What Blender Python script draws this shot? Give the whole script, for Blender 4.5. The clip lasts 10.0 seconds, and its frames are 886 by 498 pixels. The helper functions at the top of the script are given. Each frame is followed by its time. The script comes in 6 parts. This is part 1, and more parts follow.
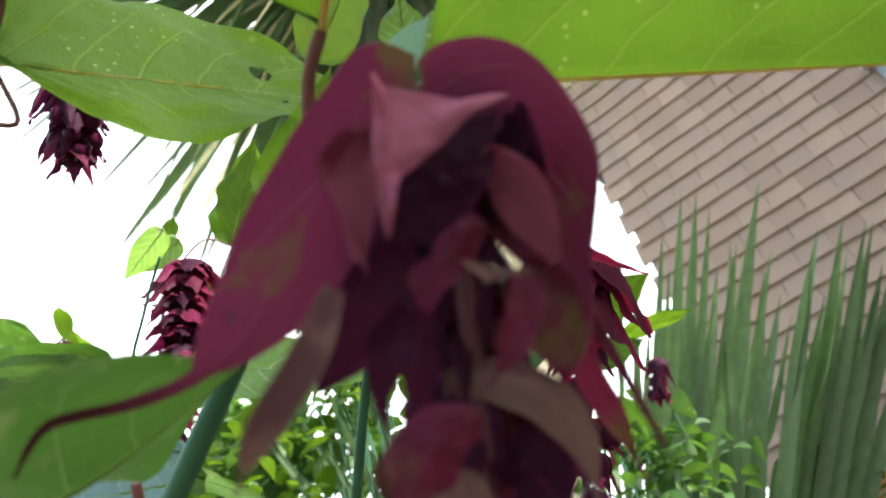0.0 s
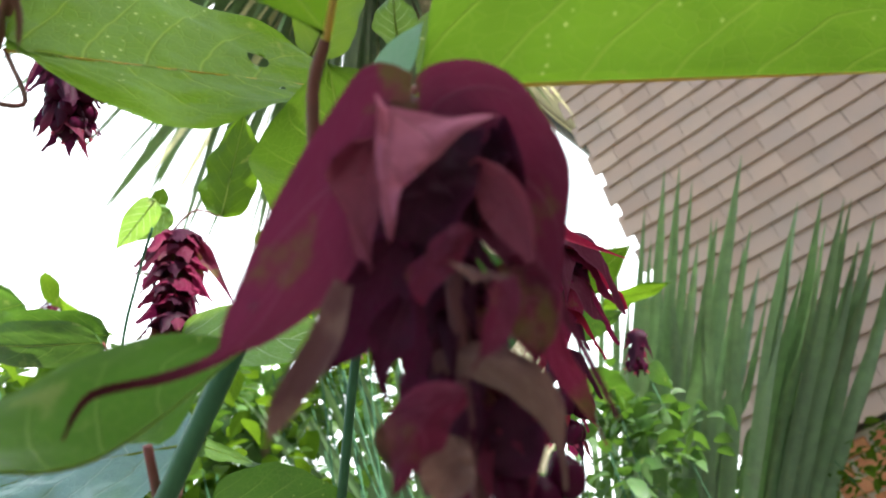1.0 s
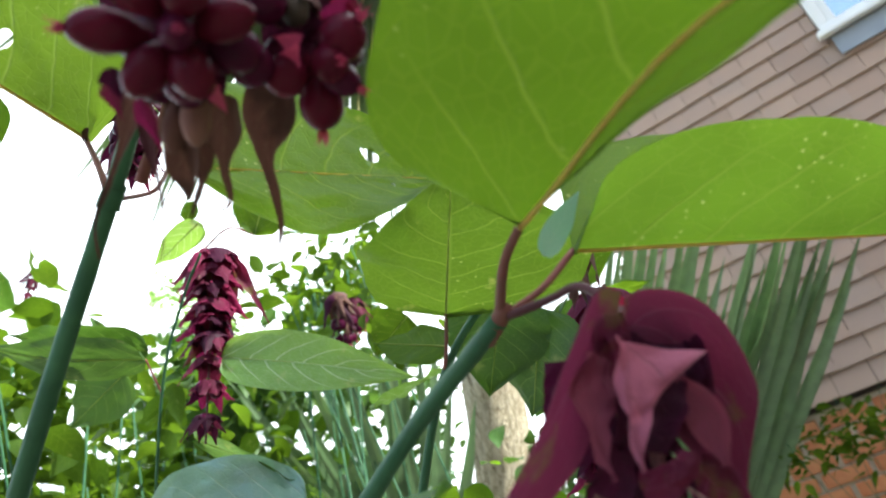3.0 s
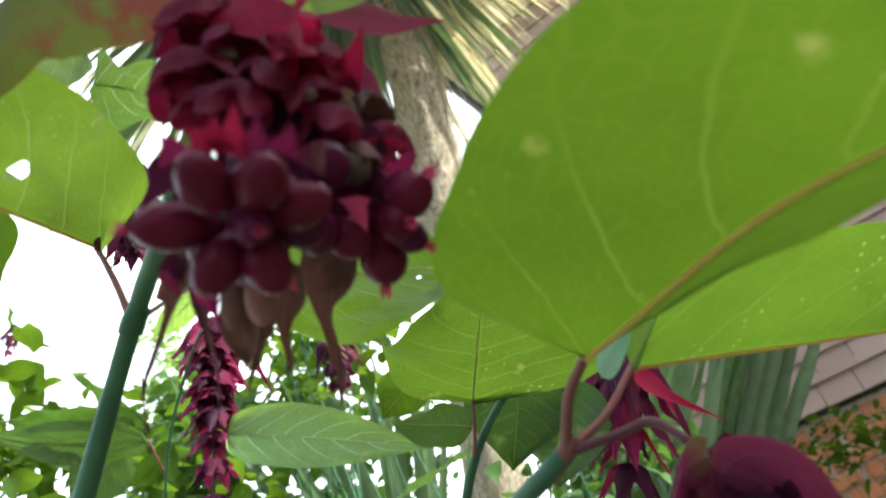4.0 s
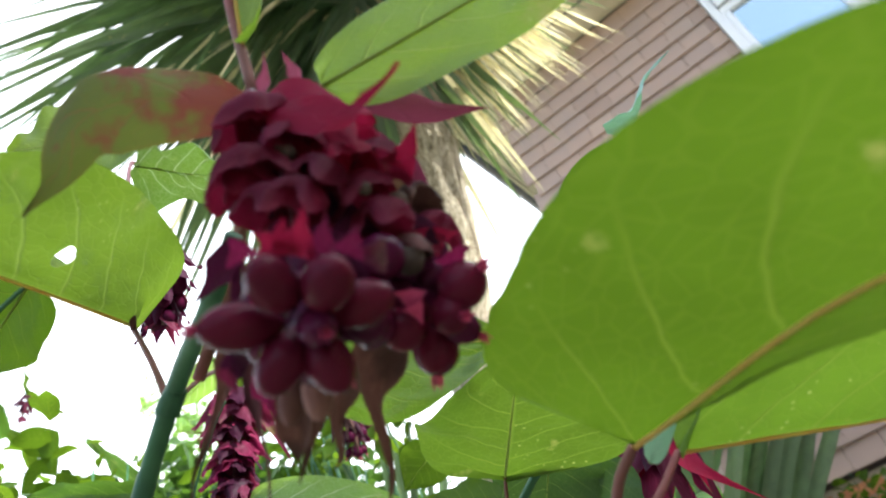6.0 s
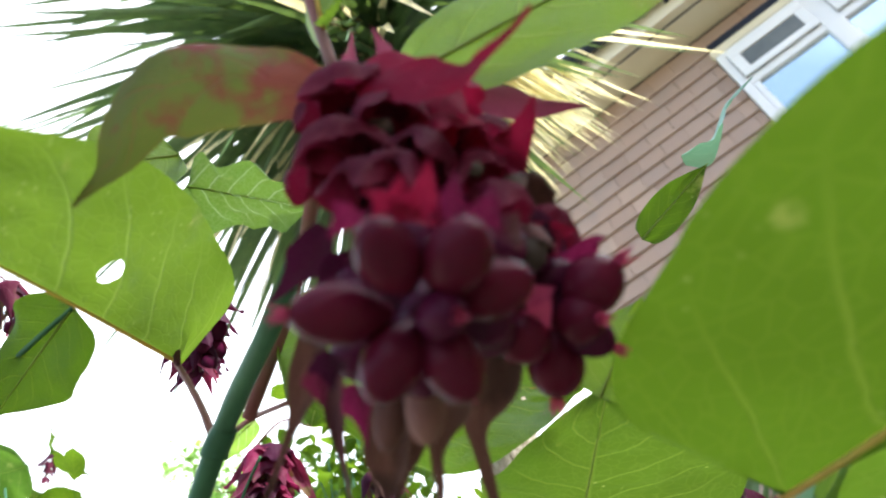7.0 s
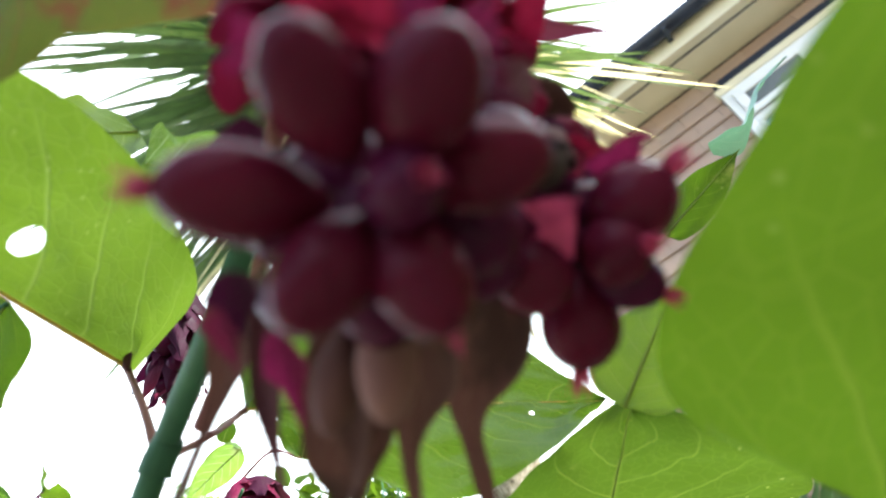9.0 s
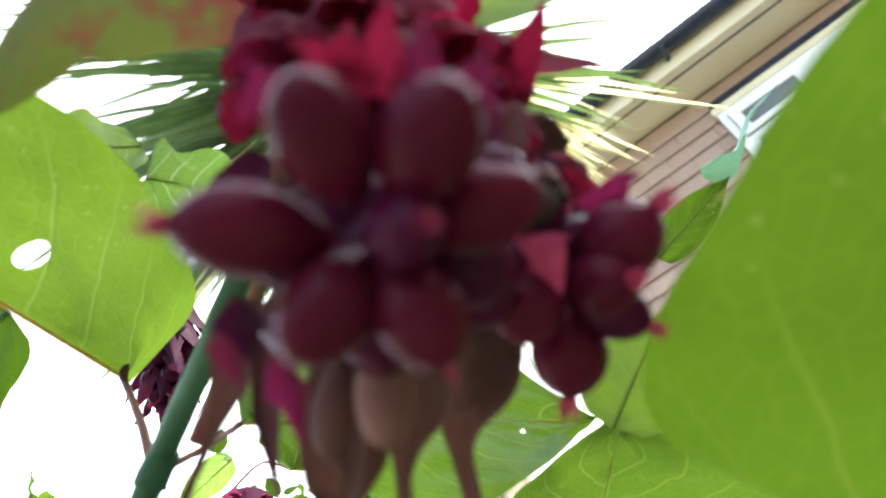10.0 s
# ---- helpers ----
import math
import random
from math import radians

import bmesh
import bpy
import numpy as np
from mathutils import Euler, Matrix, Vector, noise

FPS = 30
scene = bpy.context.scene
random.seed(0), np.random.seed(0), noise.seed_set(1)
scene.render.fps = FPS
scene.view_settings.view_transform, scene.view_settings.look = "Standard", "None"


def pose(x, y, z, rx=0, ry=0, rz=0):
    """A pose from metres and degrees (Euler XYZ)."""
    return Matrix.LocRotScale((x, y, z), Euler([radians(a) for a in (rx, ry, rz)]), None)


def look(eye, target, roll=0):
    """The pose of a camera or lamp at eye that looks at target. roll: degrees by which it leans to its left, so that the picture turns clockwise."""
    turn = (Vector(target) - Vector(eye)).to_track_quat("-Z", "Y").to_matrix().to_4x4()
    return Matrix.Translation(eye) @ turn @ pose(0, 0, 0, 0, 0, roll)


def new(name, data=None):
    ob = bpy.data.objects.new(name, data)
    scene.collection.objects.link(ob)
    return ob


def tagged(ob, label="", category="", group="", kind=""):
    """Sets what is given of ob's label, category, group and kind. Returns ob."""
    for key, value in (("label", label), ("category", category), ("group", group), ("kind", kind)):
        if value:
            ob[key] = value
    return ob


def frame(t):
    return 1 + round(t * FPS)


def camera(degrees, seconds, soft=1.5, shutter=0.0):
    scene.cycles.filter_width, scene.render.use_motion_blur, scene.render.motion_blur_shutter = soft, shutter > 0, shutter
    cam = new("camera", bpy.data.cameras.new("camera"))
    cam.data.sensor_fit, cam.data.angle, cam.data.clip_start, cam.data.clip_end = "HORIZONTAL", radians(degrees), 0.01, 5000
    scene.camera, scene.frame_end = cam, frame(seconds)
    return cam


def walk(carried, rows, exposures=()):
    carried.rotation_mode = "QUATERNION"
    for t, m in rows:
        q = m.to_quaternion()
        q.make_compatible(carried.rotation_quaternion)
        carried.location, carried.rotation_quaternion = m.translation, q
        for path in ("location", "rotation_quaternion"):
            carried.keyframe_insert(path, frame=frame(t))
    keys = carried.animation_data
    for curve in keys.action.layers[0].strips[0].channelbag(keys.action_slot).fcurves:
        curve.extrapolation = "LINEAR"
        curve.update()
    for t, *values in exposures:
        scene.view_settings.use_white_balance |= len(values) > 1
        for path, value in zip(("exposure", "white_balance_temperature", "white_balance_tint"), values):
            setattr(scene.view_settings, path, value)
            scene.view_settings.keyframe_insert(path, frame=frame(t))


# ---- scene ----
cam = camera(62.6, 10.0, soft=1.9, shutter=0.5)
cam.data.dof.use_dof, cam.data.dof.focus_distance, cam.data.dof.aperture_fstop = True, 0.26, 24
EXPOSURES = [(0.0, 1.50, 6400, 3), (1.0, 1.52, 6400, 3), (2.5, 1.44, 6300, 3), (5.0, 1.50, 6250, 8), (7.5, 1.55, 6200, 8), (8.5, 1.65, 6200, 6), (10.0, 1.88, 6250, 5)]
ROWS = [
    (0.0, -0.0003, 0.0016, 1.2992, 123.57, 17.58, 39.72),
    (0.5, 0.0004, -0.0038, 1.2981, 122.03, 17.53, 38.82),
    (1.0, 0.0058, -0.0089, 1.2961, 120.59, 17.49, 38.10),
    (1.5, 0.0039, -0.0241, 1.2947, 119.53, 16.54, 36.93),
    (2.0, 0.0055, -0.0389, 1.3006, 118.33, 16.37, 35.86),
    (2.5, 0.0037, -0.0460, 1.3091, 117.57, 16.36, 34.85),
    (2.7, 0.0035, -0.0506, 1.3166, 117.11, 16.69, 34.54),
    (3.8, -0.0014, -0.0583, 1.3442, 118.17, 19.12, 34.64),
    (4.0, -0.0012, -0.0613, 1.3495, 119.07, 20.16, 34.40),
    (4.2, -0.0011, -0.0636, 1.3507, 119.61, 20.40, 34.32),
    (4.5, -0.0011, -0.0649, 1.3517, 120.33, 20.47, 34.08),
    (5.0, -0.0001, -0.0638, 1.3520, 121.02, 20.59, 33.87),
    (5.2, -0.0005, -0.0667, 1.3533, 121.37, 20.99, 34.26),
    (6.3, -0.0067, -0.0649, 1.3559, 125.95, 19.42, 35.92),
    (6.5, -0.0106, -0.0636, 1.3585, 127.33, 19.19, 36.16),
    (7.0, -0.0227, -0.0559, 1.3610, 129.89, 18.23, 36.85),
    (7.5, -0.0297, -0.0504, 1.3651, 131.28, 18.34, 37.53),
    (8.0, -0.0315, -0.0456, 1.3681, 132.25, 18.14, 37.56),
    (8.5, -0.0346, -0.0361, 1.3681, 132.27, 17.67, 37.08),
    (9.0, -0.0348, -0.0319, 1.3676, 133.03, 17.75, 37.07),
    (9.5, -0.0371, -0.0304, 1.3687, 133.00, 17.51, 36.39),
    (10.0, -0.0332, -0.0347, 1.3668, 133.63, 17.16, 35.91),
]
walk(cam, [(t, pose(*row)) for t, *row in ROWS], exposures=EXPOSURES)

# ---- sky, sun ----
SUN_EL, SUN_AZ = radians(34), radians(86)          # azimuth clockwise from +y
world = bpy.data.worlds.new("sky_world")
scene.world = world
world.use_nodes = True
wn = world.node_tree
sky = wn.nodes.new("ShaderNodeTexSky")
sky.sky_type, sky.sun_disc = "NISHITA", False
sky.sun_elevation, sky.sun_rotation = SUN_EL, SUN_AZ
sky.air_density, sky.dust_density, sky.ozone_density = 1.0, 4.0, 1.0
# thin bright cloud over most of the sky, with blue gaps
coord = wn.nodes.new("ShaderNodeTexCoord")
puffs = wn.nodes.new("ShaderNodeTexNoise")
puffs.inputs["Scale"].default_value, puffs.inputs["Detail"].default_value = 1.6, 6.0
cover = wn.nodes.new("ShaderNodeMapRange")
cover.inputs[1].default_value, cover.inputs[2].default_value, cover.inputs[3].default_value, cover.inputs[4].default_value = 0.28, 0.56, 0.12, 1.0
cloud = wn.nodes.new("ShaderNodeMix")
cloud.data_type = "RGBA"
cloud.inputs[7].default_value = (9.0, 9.3, 9.8, 1)
wn.links.new(coord.outputs["Generated"], puffs.inputs["Vector"])
# the cloud thins out to blue towards the south
split = wn.nodes.new("ShaderNodeSeparateXYZ")
lean = wn.nodes.new("ShaderNodeMath")
lean.operation = "MULTIPLY_ADD"
lean.inputs[1].default_value = 0.42
wn.links.new(coord.outputs["Generated"], split.inputs[0])
wn.links.new(split.outputs[1], lean.inputs[0])
wn.links.new(puffs.outputs[0], lean.inputs[2])
wn.links.new(lean.outputs[0], cover.inputs[0])
wn.links.new(cover.outputs[0], cloud.inputs[0])
wn.links.new(sky.outputs[0], cloud.inputs[6])
wn.links.new(cloud.outputs[2], wn.nodes["Background"].inputs[0])
wn.nodes["Background"].inputs[1].default_value = 0.15
sun = new("sun", bpy.data.lights.new("sun", "SUN"))
sun.data.energy, sun.data.angle, sun.data.color = 5.0, radians(0.6), (1.0, 0.94, 0.84)
toward = Vector((math.sin(SUN_AZ) * math.cos(SUN_EL), math.cos(SUN_AZ) * math.cos(SUN_EL), math.sin(SUN_EL)))
sun.matrix_world = look(toward * 20, (0, 0, 0))


# ---- materials ----
class Nodes:
    """A small wrapper to write node materials in few lines."""

    def __init__(self, name):
        self.mat = bpy.data.materials.new(name)
        self.mat.use_nodes = True
        self.t = self.mat.node_tree
        self.t.nodes.clear()
        self.out = self.t.nodes.new("ShaderNodeOutputMaterial")

    def n(self, kind, ins=None, operation="", data_type="", blend_type="", interpolation_type="", feature=""):
        node = self.t.nodes.new("ShaderNode" + kind)
        if operation:
            node.operation = operation
        if data_type:
            node.data_type = data_type
        if blend_type:
            node.blend_type = blend_type
        if interpolation_type:
            node.interpolation_type = interpolation_type
        if feature:
            node.feature = feature
        for k, v in (ins or {}).items():
            self.put(node.inputs[k], v)
        return node

    def put(self, socket, v):
        if isinstance(v, bpy.types.NodeSocket):
            self.t.links.new(v, socket)
        elif isinstance(v, bpy.types.Node):
            self.t.links.new(v.outputs[0], socket)
        elif isinstance(v, tuple) and len(v) == 3 and socket.type == "RGBA":
            socket.default_value = (*v, 1)
        else:
            socket.default_value = v

    def math(self, op, a, b=0.0, c=0.0):
        return self.n("Math", {0: a, 1: b, 2: c}, operation=op).outputs[0]

    def noise(self, scale, detail=4.0, vec=None, rough=0.55):
        ins = {"Scale": scale, "Detail": detail, "Roughness": rough}
        ins["Vector"] = vec if vec is not None else self.obj()
        return self.n("TexNoise", ins).outputs[0]

    def obj(self):
        return self.n("TexCoord").outputs["Object"]

    def ramp(self, fac, stops):
        r = self.n("ValToRGB", {0: fac})
        e = r.color_ramp.elements
        while len(e) < len(stops):
            e.new(0.5)
        for el, (pos, col) in zip(e, stops):
            el.position, el.color = pos, (*col, 1)
        return r.outputs[0]

    def mix(self, fac, a, b, mode="MIX"):
        m = self.n("Mix", data_type="RGBA", blend_type=mode)
        self.put(m.inputs[0], fac)
        self.put(m.inputs[6], a)
        self.put(m.inputs[7], b)
        return m.outputs[2]

    def bump(self, height, strength=0.3, dist=0.001):
        return self.n("Bump", {"Height": height, "Strength": strength, "Distance": dist}).outputs[0]

    def shade(self, shader):
        self.t.links.new(shader.outputs[0] if isinstance(shader, bpy.types.Node) else shader, self.out.inputs[0])
        return self.mat

    def principled(self, **ins):
        return self.n("BsdfPrincipled", {k.replace("_", " "): v for k, v in ins.items()})


def random_shift(nd, spread):
    """A value about 1 that differs from object to object."""
    r = nd.n("ObjectInfo").outputs["Random"]
    return nd.math("MULTIPLY_ADD", r, spread, 1 - spread / 2)


def leaf_material(name, face, through_col, vein, stain, gloss=0.10, thin=0.55, laterals=6.5, net=26.0, vein_w=0.055, rough=0.42, stain_at=0.62, sheen=0.09, flecks=0.0, wrinkle=0.3, edge=0.0):
    nd = Nodes(name)
    uv = nd.n("UVMap").outputs[0]
    sep = nd.n("SeparateXYZ", {0: uv})
    u, v = sep.outputs[0], sep.outputs[1]
    av = nd.math("ABSOLUTE", v)
    # lateral veins that leave the midrib and curve towards the tip
    s = nd.math("SUBTRACT", u, nd.math("MULTIPLY", nd.math("POWER", av, 1.35), 0.27))
    wob = nd.noise(3.0, 2.0, uv)
    s = nd.math("ADD", s, nd.math("MULTIPLY", wob, 0.035))
    side = nd.math("MULTIPLY", nd.math("SIGN", v), 0.21)
    saw = nd.math("PINGPONG", nd.math("ADD", nd.math("MULTIPLY", s, laterals), side), 0.5)
    lat = nd.n("MapRange", {0: saw, 1: 0.0, 2: vein_w, 3: 1.0, 4: 0.0}, interpolation_type="SMOOTHSTEP").outputs[0]
    fade = nd.n("MapRange", {0: av, 1: 0.55, 2: 0.98, 3: 1.0, 4: 0.0}).outputs[0]
    lat = nd.math("MULTIPLY", lat, fade)
    mid = nd.n("MapRange", {0: av, 1: 0.0, 2: 0.035, 3: 1.0, 4: 0.0}, interpolation_type="SMOOTHSTEP").outputs[0]
    stretch = nd.n("Mapping", {"Vector": uv, "Scale": (1.0, 0.42, 1.0)})
    vor = nd.n("TexVoronoi", {"Vector": stretch.outputs[0], "Scale": net}, feature="DISTANCE_TO_EDGE").outputs[0]
    netv = nd.n("MapRange", {0: vor, 1: 0.0, 2: 0.07, 3: 0.3, 4: 0.0}).outputs[0]
    lines = nd.math("MAXIMUM", nd.math("MAXIMUM", lat, mid), netv)
    blotch = nd.noise(60.0, 4.0)
    patch = nd.noise(22.0, 3.0)
    tone = nd.ramp(patch, [(0.3, tuple(c * 0.72 for c in face)), (0.7, tuple(min(1, c * 1.2) for c in face))])
    shift = random_shift(nd, 0.35)
    tone = nd.mix(1.0, tone, nd.n("CombineXYZ", {0: shift, 1: shift, 2: shift}).outputs[0], "MULTIPLY")
    spots = nd.n("MapRange", {0: blotch, 1: stain_at, 2: stain_at + 0.08, 3: 0.0, 4: 0.8}).outputs[0]
    col = nd.mix(nd.math("MULTIPLY", lines, 0.55), tone, vein)
    col = nd.mix(spots, col, stain)
    # small pale flecks in some parts of the blade
    dots = nd.n("TexVoronoi", {"Vector": nd.obj(), "Scale": 330.0}).outputs[0]
    dots = nd.math("MULTIPLY", nd.n("MapRange", {0: dots, 1: 0.08, 2: 0.2, 3: 1.0, 4: 0.0}).outputs[0], nd.n("MapRange", {0: nd.noise(38.0, 2.0), 1: 0.54, 2: 0.62, 3: 0.0, 4: flecks}).outputs[0])
    col = nd.mix(dots, col, (0.5, 0.55, 0.2))
    tcol = nd.ramp(patch, [(0.28, tuple(c * 0.74 for c in through_col)), (0.72, tuple(min(1, c * 1.15) for c in through_col))])
    tcol = nd.mix(1.0, tcol, nd.n("CombineXYZ", {0: shift, 1: shift, 2: shift}).outputs[0], "MULTIPLY")
    tcol = nd.mix(nd.math("MULTIPLY", lines, 0.5), tcol, vein)
    tcol = nd.mix(spots, tcol, stain)
    tcol = nd.mix(dots, tcol, (0.55, 0.6, 0.2))
    rim_line = nd.n("MapRange", {0: av, 1: 0.86, 2: 1.0, 3: 0.0, 4: edge}).outputs[0]
    col = nd.mix(rim_line, col, vein)
    relief = nd.math("MULTIPLY_ADD", lines, -0.6, nd.math("MULTIPLY", nd.noise(350.0, 3.0), 0.5))
    relief = nd.math("MULTIPLY_ADD", nd.noise(150.0, 3.0), wrinkle, relief)
    nrm = nd.bump(relief, 0.45, 0.001)
    dif = nd.n("BsdfDiffuse", {"Color": col, "Normal": nrm})
    tra = nd.n("BsdfTranslucent", {"Color": tcol, "Normal": nrm})
    glo = nd.n("BsdfGlossy", {"Color": (0.9, 0.95, 1.0), "Roughness": rough, "Normal": nrm})
    body = nd.n("MixShader", {0: thin, 1: dif.outputs[0], 2: tra.outputs[0]})
    rim = nd.math("POWER", nd.n("LayerWeight", {"Blend": 0.5}).outputs["Facing"], 3.5)
    full = nd.n("MixShader", {0: nd.math("MULTIPLY_ADD", rim, sheen, gloss * 0.28), 1: body.outputs[0], 2: glo.outputs[0]})
    return nd.shade(full)


LEAF = leaf_material("honeysuckle_leaf", (0.044, 0.100, 0.012), (0.112, 0.205, 0.009), (0.20, 0.29, 0.03), (0.32, 0.36, 0.08), gloss=0.03, thin=0.62, flecks=0.2, sheen=0.05, stain_at=0.66)
# Two brighter leaf copies, with light from behind put into their colours.
LEAF_BACKLIT = leaf_material("backlit_leaf", (0.085, 0.17, 0.030), (0.30, 0.46, 0.030), (0.36, 0.46, 0.10), (0.36, 0.38, 0.09), gloss=0.09, thin=0.65, flecks=0.3)
LEAF_MID = leaf_material("lit_leaf", (0.065, 0.135, 0.022), (0.19, 0.33, 0.020), (0.30, 0.40, 0.06), (0.40, 0.42, 0.10), gloss=0.05, thin=0.64, flecks=0.8, sheen=0.06, stain_at=0.66)
# Darker leaf copy: the shade on low, crowded leaves is in its colour.
LEAF_SHADED = leaf_material("shaded_leaf", (0.050, 0.120, 0.026), (0.080, 0.175, 0.014), (0.20, 0.30, 0.07), (0.2, 0.26, 0.07), gloss=0.12, thin=0.45, flecks=0.3)
LEAF_PALE = leaf_material("pale_leaf", (0.14, 0.29, 0.075), (0.25, 0.42, 0.05), (0.58, 0.70, 0.45), (0.38, 0.46, 0.16), gloss=0.12, vein_w=0.08)
# Blue-green face colour puts the sky's sheen into the broad front leaf.
LEAF_BLUE = leaf_material("bluish_leaf", (0.20, 0.48, 0.37), (0.16, 0.34, 0.16), (0.34, 0.50, 0.36), (0.28, 0.40, 0.22), gloss=0.5, rough=0.35)
BRACT = leaf_material("maroon_bract", (0.100, 0.013, 0.038), (0.21, 0.017, 0.052), (0.25, 0.06, 0.13), (0.13, 0.095, 0.03), gloss=0.03, thin=0.42, laterals=3.0, net=12.0, vein_w=0.05, rough=0.5, stain_at=0.565, sheen=0.03, wrinkle=1.8, edge=0.55)
BRACT_PINK = leaf_material("pink_bract", (0.40, 0.125, 0.205), (0.42, 0.085, 0.16), (0.30, 0.11, 0.15), (0.14, 0.03, 0.07), gloss=0.03, thin=0.35, laterals=3.0, net=12.0, rough=0.55, stain_at=0.6, sheen=0.03, wrinkle=1.8, edge=0.55)
BRACT_ROSE = leaf_material("rose_bract", (0.23, 0.055, 0.10), (0.27, 0.045, 0.09), (0.20, 0.06, 0.09), (0.13, 0.04, 0.06), gloss=0.03, thin=0.35, laterals=3.0, net=12.0, rough=0.55, stain_at=0.6, sheen=0.03, wrinkle=1.8, edge=0.55)
BRACT_TAN = leaf_material("faded_bract", (0.21, 0.125, 0.115), (0.22, 0.10, 0.08), (0.30, 0.21, 0.18), (0.10, 0.04, 0.05), gloss=0.03, thin=0.35, laterals=4.0, net=14.0, rough=0.7, stain_at=0.5, sheen=0.03, wrinkle=1.8, edge=0.55)
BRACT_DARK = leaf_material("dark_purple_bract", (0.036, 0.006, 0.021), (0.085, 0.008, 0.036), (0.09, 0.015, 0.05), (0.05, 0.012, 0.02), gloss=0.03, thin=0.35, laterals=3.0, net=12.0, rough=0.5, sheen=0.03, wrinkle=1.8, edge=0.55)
BRACT_RED = leaf_material("crimson_bract", (0.22, 0.009, 0.040), (0.42, 0.013, 0.058), (0.34, 0.03, 0.08), (0.12, 0.02, 0.035), gloss=0.03, thin=0.45, laterals=3.0, net=12.0, rough=0.45, stain_at=0.64, sheen=0.03, wrinkle=1.8, edge=0.55)
BRACT_GREEN = leaf_material("green_flushed_bract", (0.095, 0.115, 0.035), (0.16, 0.195, 0.032), (0.24, 0.11, 0.05), (0.24, 0.03, 0.045), gloss=0.05, thin=0.55, laterals=3.5, net=14.0, stain_at=0.505, sheen=0.04, wrinkle=1.8, edge=0.55)
WITHERED = leaf_material("withered_bract", (0.085, 0.038, 0.032), (0.13, 0.05, 0.036), (0.2, 0.12, 0.08), (0.04, 0.02, 0.015), gloss=0.05, thin=0.25, laterals=5.0, net=18.0, rough=0.75, stain_at=0.5, wrinkle=1.8, edge=0.55)
SWORD = leaf_material("sword_leaf", (0.095, 0.175, 0.075), (0.14, 0.25, 0.065), (0.16, 0.24, 0.1), (0.40, 0.38, 0.10), gloss=0.35, thin=0.22, laterals=0.01, net=6.0, rough=0.38, stain_at=0.68)
CABBAGE = leaf_material("cabbage_tree_leaf", (0.060, 0.125, 0.055), (0.20, 0.32, 0.06), (0.2, 0.26, 0.1), (0.42, 0.36, 0.12), gloss=0.3, thin=0.2, laterals=0.01, net=6.0, rough=0.4, stain_at=0.66)
DEADLEAF = leaf_material("straw_leaf", (0.80, 0.74, 0.48), (0.84, 0.76, 0.42), (0.7, 0.62, 0.36), (0.46, 0.44, 0.12), gloss=0.2, thin=0.6, laterals=0.01, net=6.0, stain_at=0.64)
CALYX = leaf_material("pink_calyx", (0.45, 0.06, 0.14), (0.5, 0.06, 0.14), (0.5, 0.12, 0.2), (0.4, 0.12, 0.1), gloss=0.05, thin=0.4, laterals=2.0, net=6.0, sheen=0.03)
POCKET = leaf_material("pocket_bract", (0.105, 0.007, 0.028), (0.24, 0.011, 0.040), (0.20, 0.035, 0.07), (0.10, 0.05, 0.03), gloss=0.03, thin=0.42, laterals=3.0, net=12.0, vein_w=0.05, rough=0.5, stain_at=0.62, sheen=0.03, wrinkle=1.8, edge=0.7)
HOOD = leaf_material("hood_bract", (0.080, 0.016, 0.042), (0.175, 0.022, 0.060), (0.19, 0.06, 0.10), (0.12, 0.100, 0.028), gloss=0.03, thin=0.5, laterals=3.0, net=12.0, vein_w=0.05, rough=0.5, stain_at=0.585, sheen=0.03, wrinkle=1.8, edge=0.55)
MAGENTA = leaf_material("magenta_bract", (0.15, 0.010, 0.050), (0.28, 0.016, 0.085), (0.40, 0.05, 0.14), (0.12, 0.02, 0.05), gloss=0.03, thin=0.45, laterals=3.0, net=12.0, rough=0.45, stain_at=0.7, sheen=0.03, wrinkle=1.8, edge=0.55)


def stem_material(name, a, b, rough=0.45):
    nd = Nodes(name)
    streak = nd.noise(90.0, 5.0)
    col = nd.ramp(streak, [(0.3, a), (0.7, b)])
    fine = nd.noise(700.0, 3.0)
    return nd.shade(nd.principled(Base_Color=col, Roughness=rough, Specular_IOR_Level=0.25, Normal=nd.bump(fine, 0.3, 0.0003)))


STEM = stem_material("green_stem", (0.025, 0.085, 0.045), (0.045, 0.135, 0.065), 0.55)
PETIOLE = stem_material("purplish_petiole", (0.21, 0.065, 0.065), (0.13, 0.075, 0.055), 0.7)
STALK = stem_material("dark_stalk", (0.06, 0.02, 0.03), (0.12, 0.04, 0.05))


def rib_material(name, a, b):
    nd = Nodes(name)
    col = nd.ramp(nd.noise(90.0, 4.0), [(0.35, a), (0.65, b)])
    return nd.shade(nd.n("MixShader", {0: 0.5, 1: nd.n("BsdfDiffuse", {"Color": col}).outputs[0], 2: nd.n("BsdfTranslucent", {"Color": col}).outputs[0]}))


RIB = rib_material("brown_rib", (0.66, 0.56, 0.16), (0.68, 0.44, 0.14))
RIB_GREEN = rib_material("green_rib", (0.26, 0.34, 0.08), (0.32, 0.40, 0.12))


